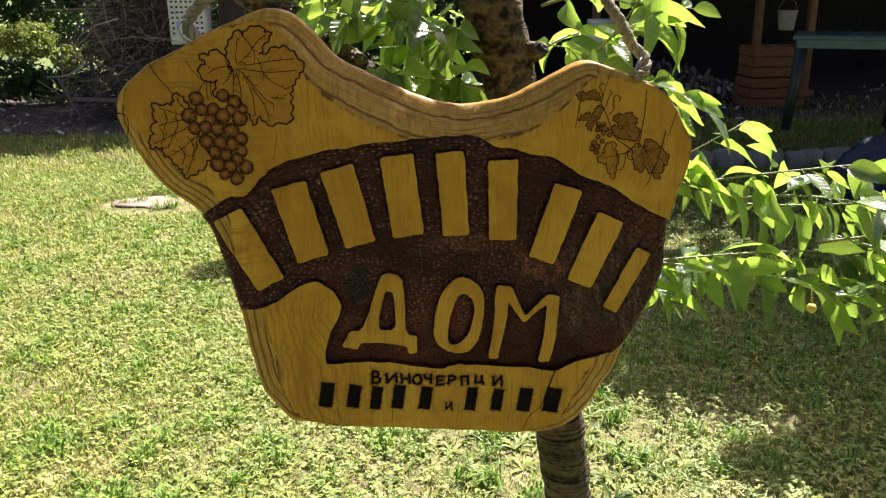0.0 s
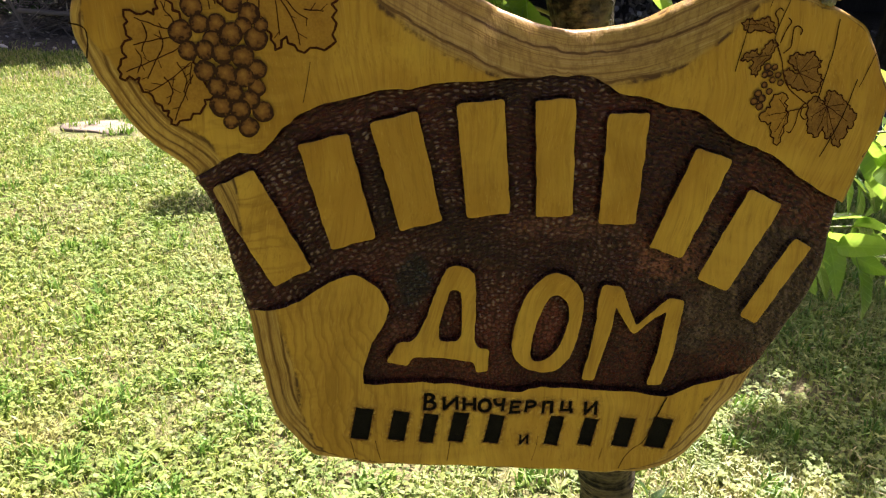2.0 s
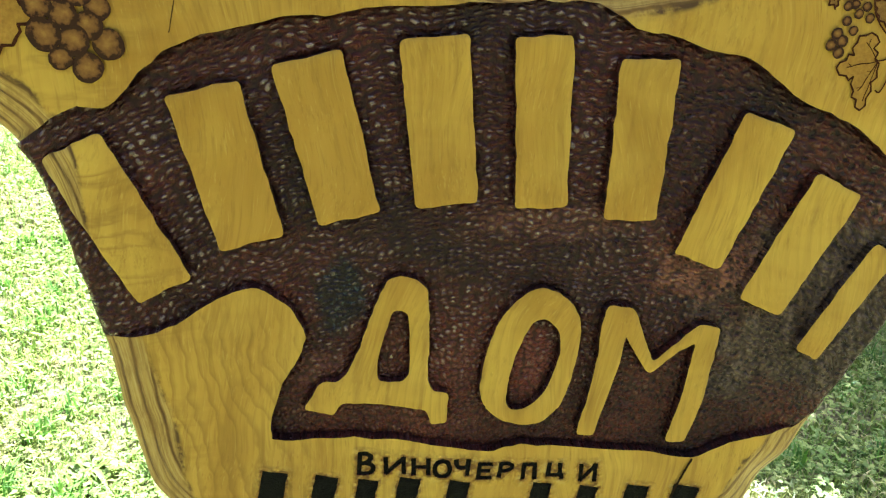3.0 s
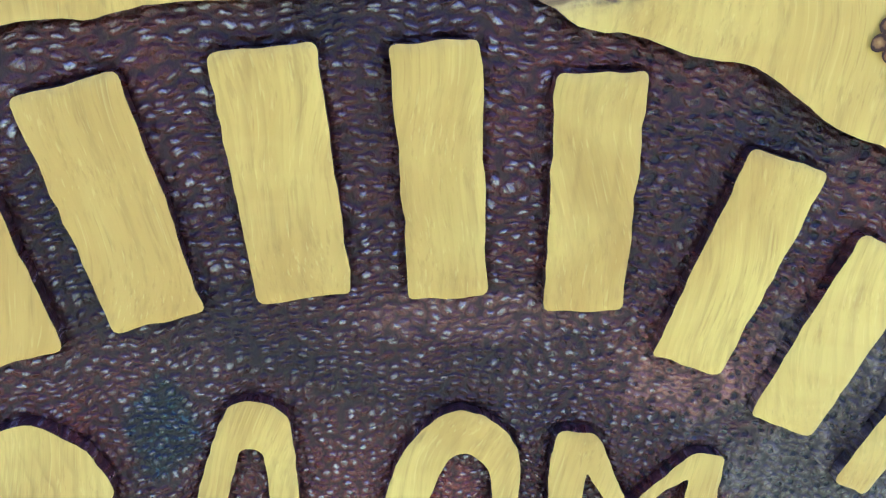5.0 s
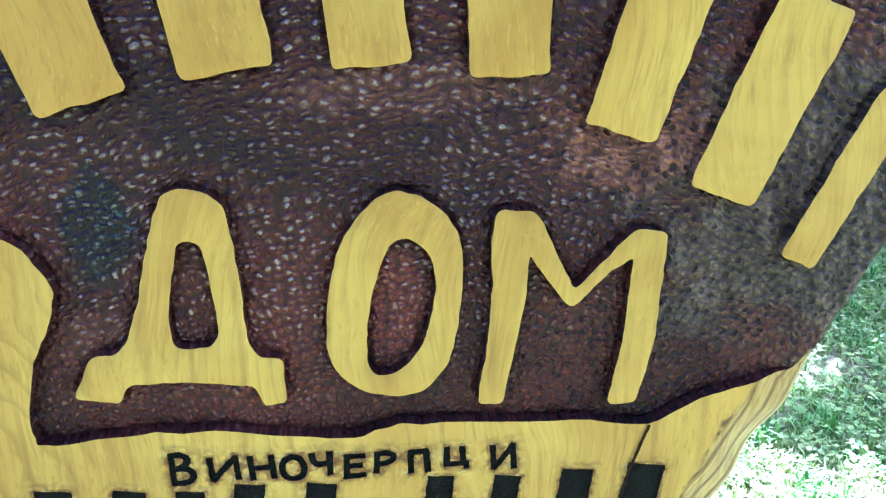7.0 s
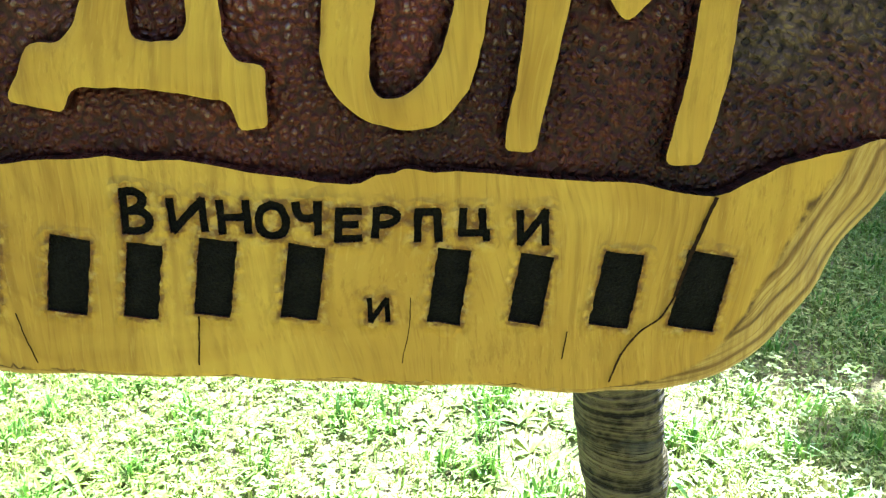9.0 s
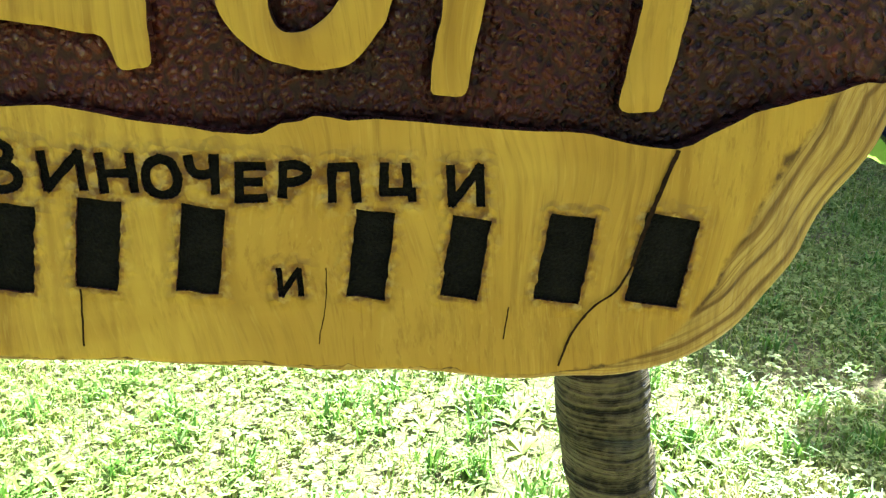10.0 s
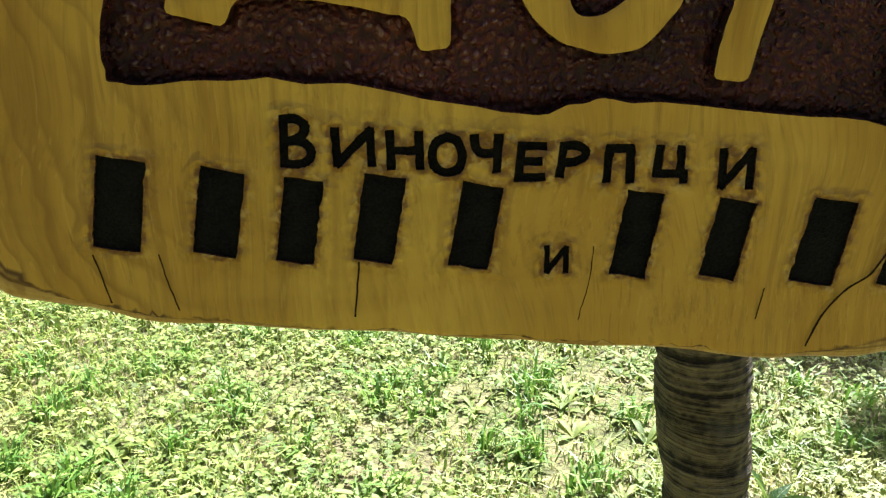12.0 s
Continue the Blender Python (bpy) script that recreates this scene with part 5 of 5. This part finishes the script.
def build_ground():
    bm = bmesh.new()
    xs = [-140, -60, -25, -12] + [-8 + 0.4 * i for i in range(41)] + [12, 25, 60, 140]
    ys = [-140, -60, -20, -8, -3] + [0.4 * i for i in range(17)] + [6.6, 6.69, 6.78] + [7.0 + 0.4 * i for i in range(19)] + [18, 26, 45, 80, 160]
    grid = [[bm.verts.new((x, y, terrain(x, y))) for x in xs] for y in ys]
    for a, b in zip(grid, grid[1:]):
        for k in range(len(xs) - 1):
            bm.faces.new((a[k], a[k + 1], b[k + 1], b[k]))
    tagged(part("ground", bm, SOIL), "lawn soil with dry thatch and bare patches", "ground", kind="structure")


build_ground()


def ground_z(x, y):
    return np.array([terrain(a, b) for a, b in zip(x, y)])


def bare(x, y):
    """Where the lawn is worn: 0 bare to 1 dense."""
    n = np.array([noise.noise(Vector((a * 1.5, b * 1.5, 3))) + 0.5 * noise.noise(Vector((a * 5, b * 5, 8))) for a, b in zip(x, y)])
    worn = np.where((y > 8.7) & (x < 0.5), 0.06, 1.0) * np.where((y > 7.7) & (x > 1.5), 0.10, 1.0)
    worn = worn * np.where(((x + 1.76) / 0.37) ** 2 + ((y - 5.70) / 0.30) ** 2 < 1, 0.03, 1.0)
    return np.clip(0.9 + n * 1.4, 0.22, 1) * worn


def lawn(name, x0, x1, y0, y1, count, tall, wide, seed, label, narrow=True):
    r = np.random.default_rng(seed)
    x, y = r.uniform(x0, x1, count), r.uniform(y0, y1, count)
    keep = r.uniform(size=count) < bare(x, y)
    if narrow:
        keep &= np.abs(x - 0.2) < 0.62 * y + 1.0
    x, y = x[keep], y[keep]
    n = len(x)
    z = ground_z(x, y)
    a = r.uniform(0, math.tau, n)
    lean = r.uniform(0.2, 1.3, n)
    h = tall * r.uniform(0.45, 1.25, n)
    w = wide * r.uniform(0.6, 1.3, n)
    dx, dy = np.cos(a), np.sin(a)
    root = np.stack([x, y, z - 0.003], 1)
    side = np.stack([-dy, dx, np.zeros(n)], 1) * w[:, None] * .5
    mid = root + np.stack([dx * lean * h * .35, dy * lean * h * .35, h * .62], 1)
    tip = root + np.stack([dx * lean * h * 1.0, dy * lean * h * 1.0, h * (1.05 - 0.38 * lean)], 1)
    P = np.stack([root - side, root + side, mid + side * .9, mid - side * .9, tip], 1).reshape(-1, 3)
    b = np.arange(n) * 5
    me = bpy.data.meshes.new(name)
    F = np.concatenate([np.stack([b, b + 1, b + 2], 1), np.stack([b, b + 2, b + 3], 1), np.stack([b + 3, b + 2, b + 4], 1)])
    me.from_pydata(P.tolist(), [], F.tolist())
    me.materials.append(BLADE)
    tagged(new(name, me), label, "grass", kind="stuff")


def clover(x0, x1, y0, y1, count, size, seed):
    """Flat three-part leaves among the grass."""
    r = np.random.default_rng(seed)
    x, y = r.uniform(x0, x1, count), r.uniform(y0, y1, count)
    patch = np.array([noise.noise(Vector((a * 1.1, b * 1.1, 14))) for a, b in zip(x, y)])
    keep = (patch + r.normal(size=count) * 0.25 > -0.12) & (np.abs(x - 0.2) < 0.62 * y + 1.0) & (((x + 1.76) / 0.37) ** 2 + ((y - 5.70) / 0.30) ** 2 > 1)
    x, y = x[keep], y[keep]
    n = len(x)
    z = ground_z(x, y) + r.uniform(0.012, 0.04, n)
    P, F = [], []
    for k in range(3):
        a = r.uniform(0, math.tau, n) * 0.2 + k * math.tau / 3 + x * 900
        s = size * r.uniform(0.45, 1.5, n)
        tilt = r.uniform(-.6, .6, n)
        for along, across in ((0, 0), (.6, -.5), (1.05, -.25), (1.05, .25), (.6, .5)):
            P.append(np.stack([x + s * (np.cos(a) * along - np.sin(a) * across), y + s * (np.sin(a) * along + np.cos(a) * across), z + s * (tilt * along + 0.2 * abs(across))], 1))
    P = np.stack(P, 1).reshape(-1, 3)
    for k in range(3):
        b = np.arange(n) * 15 + k * 5
        F += np.stack([b, b + 1, b + 2, b + 3, b + 4], 1).tolist()
    me = bpy.data.meshes.new("clover")
    me.from_pydata(P.tolist(), [], F)
    me.materials.append(CLOVER)
    tagged(new("clover", me), "clover and broad weeds growing through the lawn", "clover", kind="stuff")


lawn("lawn_grass", -2.6, 2.6, 1.55, 3.6, 115000, 0.040, 0.0040, 51, "short sunlit lawn grass, yellow-green with dry blades")
lawn("lawn_grass", -4.2, 4.2, 3.6, 7.0, 105000, 0.046, 0.0056, 52, "short lawn grass, yellow-green with dry blades")
lawn("lawn_grass", -5.6, 5.2, 6.9, 9.2, 60000, 0.06, 0.009, 53, "shaded lawn grass beside the brushwood")
lawn("lawn_grass", -7, 7, -6.0, 1.6, 120000, 0.05, 0.010, 56, "lawn grass round the foot of the tree", False)
lawn("lawn_grass", -7, -1.0, 1.2, 7.0, 60000, 0.05, 0.010, 57, "lawn grass towards the hedge", False)
lawn("lawn_grass", 1.2, 7, 1.2, 7.0, 60000, 0.05, 0.010, 58, "shaded lawn grass beside the yard", False)
def tufts(count, seed):
    """Taller clumps of coarse grass standing out of the lawn."""
    r = np.random.default_rng(seed)
    P, F = [], []
    for i in range(count):
        y = r.uniform(1.7, 6.6)
        x = 0.2 + r.uniform(-1, 1) * (0.56 * y + 0.6)
        z = terrain(x, y)
        for j in range(26):
            a, lean, h, w = r.uniform(0, math.tau), r.uniform(0.3, 1.2), r.uniform(0.035, 0.085), r.uniform(0.004, 0.008)
            bx, by = x + r.normal() * 0.022, y + r.normal() * 0.022
            dx, dy = math.cos(a), math.sin(a)
            b = len(P)
            P += [(bx + dy * w / 2, by - dx * w / 2, z), (bx - dy * w / 2, by + dx * w / 2, z), (bx + dx * h * lean * .4 - dy * w * .45, by + dy * h * lean * .4 + dx * w * .45, z + h * .65),
                  (bx + dx * h * lean * .4 + dy * w * .45, by + dy * h * lean * .4 - dx * w * .45, z + h * .65), (bx + dx * h * lean, by + dy * h * lean, z + h * (1.05 - .35 * lean))]
            F += [(b, b + 1, b + 2, b + 3), (b + 3, b + 2, b + 4)]
    me = bpy.data.meshes.new("grass_tufts")
    me.from_pydata(P, [], F)
    me.materials.append(TUFT)
    tagged(new("grass_tufts", me), "taller green tufts of coarse grass in the lawn", "grass", kind="stuff")


def weeds(count, seed):
    """Rosettes of broad arching leaves among the grass."""
    r = np.random.default_rng(seed)
    P, F = [], []
    while count:
        y = 1.7 + 5.2 * r.uniform() ** 1.5
        x = 0.2 + r.uniform(-1, 1) * (0.56 * y + 0.6)
        if noise.noise(Vector((x * 1.3, y * 1.3, 21))) + r.normal() * 0.2 < 0.12 - 0.2 * x or ((x + 1.84) / 0.45) ** 2 + ((y - 5.76) / 0.35) ** 2 < 1:
            continue
        count -= 1
        z, size = terrain(x, y), r.uniform(0.6, 1.25)
        for j in range(r.integers(5, 10)):
            a, h, w, rise = r.uniform(0, math.tau), r.uniform(0.030, 0.062) * size, r.uniform(0.009, 0.017) * size, r.uniform(0.3, 1.1)
            d, b = Vector((math.cos(a), math.sin(a), 0)), len(P)
            side = Vector((-d.y, d.x, 0))
            for t, wide in ((0.0, 0.25), (0.35, 0.85), (0.7, 1.0), (1.0, 0.12)):
                p = Vector((x, y, z)) + d * h * t + Vector((0, 0, h * rise * (t - 0.62 * t * t)))
                P += [tuple(p + side * w * wide / 2 + Vector((0, 0, w * wide * 0.2))), tuple(p), tuple(p - side * w * wide / 2 + Vector((0, 0, w * wide * 0.2)))]
            for q in range(3):
                for e in range(2):
                    F.append((b + 3 * q + e, b + 3 * q + e + 1, b + 3 * q + e + 4, b + 3 * q + e + 3))
    me = bpy.data.meshes.new("lawn_weeds")
    me.from_pydata(P, [], F)
    me.polygons.foreach_set("use_smooth", [True] * len(me.polygons))
    me.materials.append(WEED)
    tagged(new("lawn_weeds", me), "broad-leaved green weeds spread through the lawn", "weeds", kind="stuff")


tufts(420, 59)
weeds(1100, 60)
clover(-2.6, 2.6, 1.55, 4.2, 30000, 0.0108, 54)
clover(-3.6, 3.6, 4.2, 7.0, 26000, 0.0130, 55)

slab = part("stepping_stone", rock(3, (0.40, 0.32, 0.045), 0.3, 3), plain("flat_grey_stone", (0.20, 0.155, 0.11), (0.33, 0.27, 0.20), 9, 0.95, bump=0.008))
slab.location = (-1.84, 5.76, -0.006)
tagged(slab, "flat pale stone lying in the grass", "stone")


# ---- brushwood heap, white crate and stump ----
def brush_heap():
    r = random.Random(61)
    V, F = [], []
    for i in range(1500):
        t = r.random()
        c = Vector((r.gauss(-3.05, 0.37), r.gauss(10.4, 0.30), 0))
        top = 1.85 * math.exp(-((c.x + 3.0) / 0.85) ** 2)
        c.z = r.uniform(0.05, max(0.15, top))
        d = Vector((r.gauss(0, 1), r.gauss(0, 0.6), r.gauss(0.1, 0.6))).normalized()
        length, rad = r.uniform(0.3, 1.15) * (0.6 if c.x < -3.5 else 1.0), r.uniform(0.003, 0.011) if i % 9 else r.uniform(0.012, 0.02)
        bend = Vector((r.gauss(0, .12), r.gauss(0, .12), r.gauss(0, .14)))
        base, side = len(V), d.orthogonal().normalized()
        up = d.cross(side)
        for k in range(5):
            u = k / 4 - 0.5
            p = c + d * length * u + bend * (u * u * 4) * length
            p.z = max(p.z, 0.01)
            w = rad * (1.1 - 0.8 * k / 4)
            V += [tuple(p + side * w), tuple(p - side * w * .5 + up * w * .87), tuple(p - side * w * .5 - up * w * .87)]
        for k in range(4):
            for q in range(3):
                a, b = base + k * 3 + q, base + k * 3 + (q + 1) % 3
                F.append((a, b, b + 3, a + 3))
    me = bpy.data.meshes.new("brushwood_heap")
    me.from_pydata(V, [], F)
    me.materials.append(BRUSH)
    tagged(new("brushwood_heap", me), "tall tangled heap of dry grey brushwood and twigs", "brushwood", kind="stuff")


brush_heap()


def board_plank(place, size, turn, material, label):
    bm = bmesh.new()
    box(bm, (0, 0, 0), size, None, 0.006)
    ob = part("plank", bm, material, None, "", False)
    ob.matrix_world = pose(*place, *turn)
    tagged(ob, label, "plank", "loose planks by the brushwood")


board_plank((-3.25, 9.75, 0.24), (1.0, 0.14, 0.035), (0, 3, 4), BRUSH, "grey weathered plank leaning on the brushwood")
board_plank((-3.75, 9.7, 0.22), (0.6, 0.11, 0.03), (0, 68, 20), BRUSH, "short grey board standing against the brushwood")
board_plank((-2.75, 9.45, 0.07), (0.7, 0.10, 0.03), (0, -14, 30), BRUSH, "grey weathered board lying on dirt")


def white_crate():
    t = thing("plastic_crate", (-2.36, 9.75, 0.86), "white perforated plastic crate on a stump", "crate")
    bm = bmesh.new()
    box(bm, (0, 0, 0.3), (0.40, 0.30, 0.60), None, 0.012)
    part("body", bm, WHITE_PLASTIC, t, "", False)
    bm = bmesh.new()
    box(bm, (0, 0, 0.61), (0.43, 0.33, 0.03), None, 0.008)
    part("rim", bm, WHITE_PLASTIC, t, "", False)
    me = None
    for i in range(7):
        for j in range(8):
            if me is None:
                bm = bmesh.new()
                box(bm, (0, 0, 0), (0.026, 0.008, 0.022), None, 0.003)
                h = part("slot", bm, HOLE, t, "dark slot", False)
                me = h.data
            else:
                h = new("slot", me)
                h.parent = t
            h.location = (-0.156 + 0.052 * i, -0.149, 0.12 + 0.056 * j)
    s = thing("stump", (-2.36, 9.75, 0), "dark sawn tree stump", "stump")
    bm = bmesh.new()
    tube(bm, [(0, 0, -0.02), (0, 0, 0.1), (0, 0, 0.84), (0, 0, 0.86)], [0.27, 0.24, 0.22, 0.21], 20)
    for v in bm.verts:
        v.co += Vector((v.co.x, v.co.y, 0)) * 0.12 * noise.noise(v.co * 6)
    part("wood", bm, OLD_BARK, s)
    p = thing("post", (-1.93, 9.95, 0), "dark brown wooden post beside the crate", "post")
    bm = bmesh.new()
    box(bm, (0, 0, 1.3), (0.28, 0.12, 2.7), None, 0.01)
    part("upright", bm, plain("dark_red_brown_wood", (0.035, 0.022, 0.020), (0.075, 0.048, 0.042), 9, 0.7, bump=0.003, stretch=(4, 4, .4)), p, "", False)


white_crate()


# ---- open shed with its contents ----
def shed():
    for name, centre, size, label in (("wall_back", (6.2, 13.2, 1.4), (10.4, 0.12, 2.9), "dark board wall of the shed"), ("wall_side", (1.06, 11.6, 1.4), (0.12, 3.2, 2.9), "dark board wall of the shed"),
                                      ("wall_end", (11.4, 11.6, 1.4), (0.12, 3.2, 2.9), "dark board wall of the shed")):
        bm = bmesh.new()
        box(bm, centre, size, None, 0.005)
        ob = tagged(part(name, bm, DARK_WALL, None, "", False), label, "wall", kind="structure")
    # unseen roof over the posts, there to shade the shed interior
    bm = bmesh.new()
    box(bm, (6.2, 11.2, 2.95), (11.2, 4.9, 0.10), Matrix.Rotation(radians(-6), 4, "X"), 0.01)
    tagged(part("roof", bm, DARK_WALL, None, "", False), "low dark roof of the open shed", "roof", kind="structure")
    for x in (4.08, 4.70, 8.4, 2.2):
        bm = bmesh.new()
        box(bm, (0, 0, 1.30), (0.085, 0.085, 2.62), None, 0.008)
        box(bm, (0, 0, 0.03), (0.2, 0.2, 0.1), None, 0.02)
        q = thing("post", (x, 9.7, 0.19), "brown squared wooden post of the open shed", "post", "posts of the shed")
        part("upright", bm, POST, q, "", False)


shed()


def wooden_crate(place, turn, label):
    t = thing("wooden_crate", place, label, "crate", "stacked fruit crates", turn=turn)
    slat = None
    for y in (-0.19, 0.19):
        for k in range(3):
            if slat is None:
                bm = bmesh.new()
                box(bm, (0, 0, 0), (0.60, 0.014, 0.094), None, 0.003)
                o = part("slat", bm, CRATE, t, "", False)
                slat = o.data
            else:
                o = new("slat", slat)
                o.parent = t
            o.location = (0.004 * (k % 2), y, 0.052 + 0.106 * k)
    for x in (-0.29, 0.29):
        bm = bmesh.new()
        for k in range(3):
            box(bm, (x, 0, 0.052 + 0.106 * k), (0.014, 0.366, 0.094), None, 0.003)
        part("end_panel", bm, CRATE, t, "", False)
        for y in (-0.165, 0.165):
            bm = bmesh.new()
            box(bm, (x * 0.93, y, 0.16), (0.03, 0.03, 0.315), None, 0.004)
            part("corner_post", bm, CRATE, t, "", False)
    bm = bmesh.new()
    box(bm, (0, 0, 0.008), (0.565, 0.364, 0.012), None, 0.002)
    part("floor_board", bm, CRATE, t, "", False)


wooden_crate((3.92, 8.86, 0.2), 3, "reddish-brown slatted wooden crate on the ground")
wooden_crate((3.93, 8.86, 0.522), 1, "reddish-brown slatted wooden crate stacked on another")


def garden_table():
    t = thing("garden_table", (4.19, 7.09, 0.2), "dark green plastic garden table in the shade", "table", turn=-26)
    bm = bmesh.new()
    box(bm, (0, 0, 0.815), (1.62, 0.85, 0.045), None, 0.014)
    part("tabletop", bm, GREEN_PLASTIC, t, "", False)
    bm = bmesh.new()
    for y in (-0.41, 0.41):
        box(bm, (0, y, 0.765), (1.54, 0.02, 0.07), None, 0.005)
    for x in (-0.81, 0.81):
        box(bm, (x * 0.95, 0, 0.765), (0.02, 0.8, 0.07), None, 0.005)
    part("apron", bm, GREEN_PLASTIC, t, "", False)
    for x in (-1, 1):
        for y in (-1, 1):
            bm = bmesh.new()
            tube(bm, [(x * 0.79, y * 0.40, 0.0), (x * 0.755, y * 0.37, 0.42), (x * 0.73, y * 0.35, 0.80)], [0.040, 0.045, 0.055], 10)
            part("leg", bm, SHADED_LEG, t, "green table leg, coloured dark for shade")


garden_table()


def bucket():
    t = thing("bucket", (4.23, 9.3, 0.97), "small galvanised bucket hanging in the shed", "bucket")
    bm = bmesh.new()
    prof = [(0.0, 0.0), (0.075, 0.0), (0.08, 0.01), (0.105, 0.20), (0.11, 0.205), (0.105, 0.212), (0.098, 0.2), (0.072, 0.012), (0.0, 0.012)]
    rings = [[bm.verts.new((r * math.cos(a), r * math.sin(a), z)) for a in [math.tau * k / 24 for k in range(24)]] for r, z in prof[1:-1]]
    for a, b in zip(rings, rings[1:]):
        for k in range(24):
            bm.faces.new((a[k], a[(k + 1) % 24], b[(k + 1) % 24], b[k]))
    bm.faces.new(rings[0][::-1])
    bm.faces.new(rings[-1])
    part("pail", bm, plain("dull_zinc", (0.42, 0.43, 0.44), (0.60, 0.61, 0.62), 20, 0.4, 0.25, 0.0006), t)
    bm = bmesh.new()
    tube(bm, [(0.105 * math.cos(a), 0, 0.2 + 0.13 * math.sin(a)) for a in [math.pi * k / 14 for k in range(15)]], 0.003, 6)
    part("handle", bm, STEEL, t)
    bm = bmesh.new()
    tube(bm, [(0, 0, 0.33), (0.002, 0.01, 1.2), (0, 0, 2.03)], 0.003, 6)
    part("hanging_wire", bm, STEEL, t)


bucket()


def canister():
    """A pale plastic drum with a lid and two ribs."""
    t = thing("plastic_drum", (2.2, 9.35, 0.2), "pale grey-white plastic drum on the ground", "drum")
    bm = bmesh.new()
    tube(bm, [(0, 0, z) for z in (0, 0.02, 0.24, 0.26, 0.28, 0.56, 0.58, 0.60, 0.82, 0.86)], [0.19, 0.205, 0.21, 0.22, 0.21, 0.21, 0.22, 0.21, 0.205, 0.17], 24)
    part("body", bm, WHITE_PLASTIC, t)
    bm = bmesh.new()
    tube(bm, [(0, 0, 0.86), (0, 0, 0.865), (0, 0, 0.90), (0, 0, 0.905)], [0.172, 0.178, 0.178, 0.165], 24)
    part("lid", bm, WHITE_PLASTIC, t)


canister()


def sack():
    bm = bmesh.new()
    bmesh.ops.create_icosphere(bm, subdivisions=5, radius=0.5)
    for v in bm.verts:
        p = v.co.copy()
        fold = abs(noise.noise(p * 5)) * 0.10 + abs(noise.noise(p * 12)) * 0.035
        v.co = p * (1 - fold)
        v.co = Vector((v.co.x * 0.95, v.co.y * 0.7, max(v.co.z, -0.32) * 0.62 + 0.195))
    ob = tagged(part("sack", bm, BLUE_PLASTIC), "dark blue crumpled plastic sack on the grass", "sack")
    ob.location = (3.36, 5.35, 0)


sack()

# low border of stones
r = random.Random(71)
edging = thing("stone_border", (2.3, 6.6, 0), "low border of pale field stones at the lawn's edge", "border")
x = 0.0
for i in range(11):
    w = r.uniform(0.14, 0.30)
    o = part("stone", rock(80 + i, (w, 0.16, r.uniform(0.14, 0.20)), 0.22), STONE, edging)
    o.location = (x + w / 2, r.uniform(-.04, .04) + 0.012 * x, 0.07)
    o.rotation_euler = (0, 0, r.uniform(-.4, .4))
    x += w * 0.98
def rubble():
    """Broken stones and litter on the shed's floor."""
    q = random.Random(72)
    bm = bmesh.new()
    for i in range(900):
        x, y = q.gauss(3.25, 0.45) if i < 420 else q.uniform(2.4, 6.5), q.uniform(9.0, 10.6) if i < 420 else q.uniform(7.2, 10.5)
        s = q.uniform(0.02, 0.075) if i < 420 else q.uniform(0.012, 0.045)
        z = 0.2 + s * 0.25 + (q.uniform(0, 0.36) * max(0.1, 1 - abs(x - 3.2)) if i < 420 else 0)
        m = Matrix.Translation((x, y, z)) @ Euler((q.random() * 3, q.random() * 3, q.random() * 3)).to_matrix().to_4x4() @ Matrix.Diagonal((s * q.uniform(.8, 2.4), s, s * q.uniform(.25, .6), 1))
        bmesh.ops.create_icosphere(bm, subdivisions=1, radius=0.6, matrix=m)
    tagged(part("rubble", bm, RUBBLE, None, "", False), "heap of broken stone and litter on the shaded shed floor", "rubble", kind="stuff")


def chips():
    """Fallen leaves, chips and pebbles on the bare ground before the brushwood."""
    q = random.Random(73)
    bm = bmesh.new()
    for i in range(700):
        x, y, s = q.uniform(-5.8, -2.0), q.uniform(8.9, 11.0), q.uniform(0.012, 0.045) * (1.6 if i % 12 == 0 else 1.0)
        m = Matrix.Translation((x, y, terrain(x, y) + s * 0.2)) @ Euler((q.gauss(0, .4), q.gauss(0, .4), q.random() * 6)).to_matrix().to_4x4() @ Matrix.Diagonal((s * q.uniform(.8, 2.2), s, s * q.uniform(.15, .6), 1))
        bmesh.ops.create_icosphere(bm, subdivisions=1, radius=0.6, matrix=m)
    tagged(part("ground_litter", bm, RUBBLE, None, "", False), "chips, pebbles and fallen leaves on bare shaded ground", "litter", kind="stuff")


rubble()
chips()
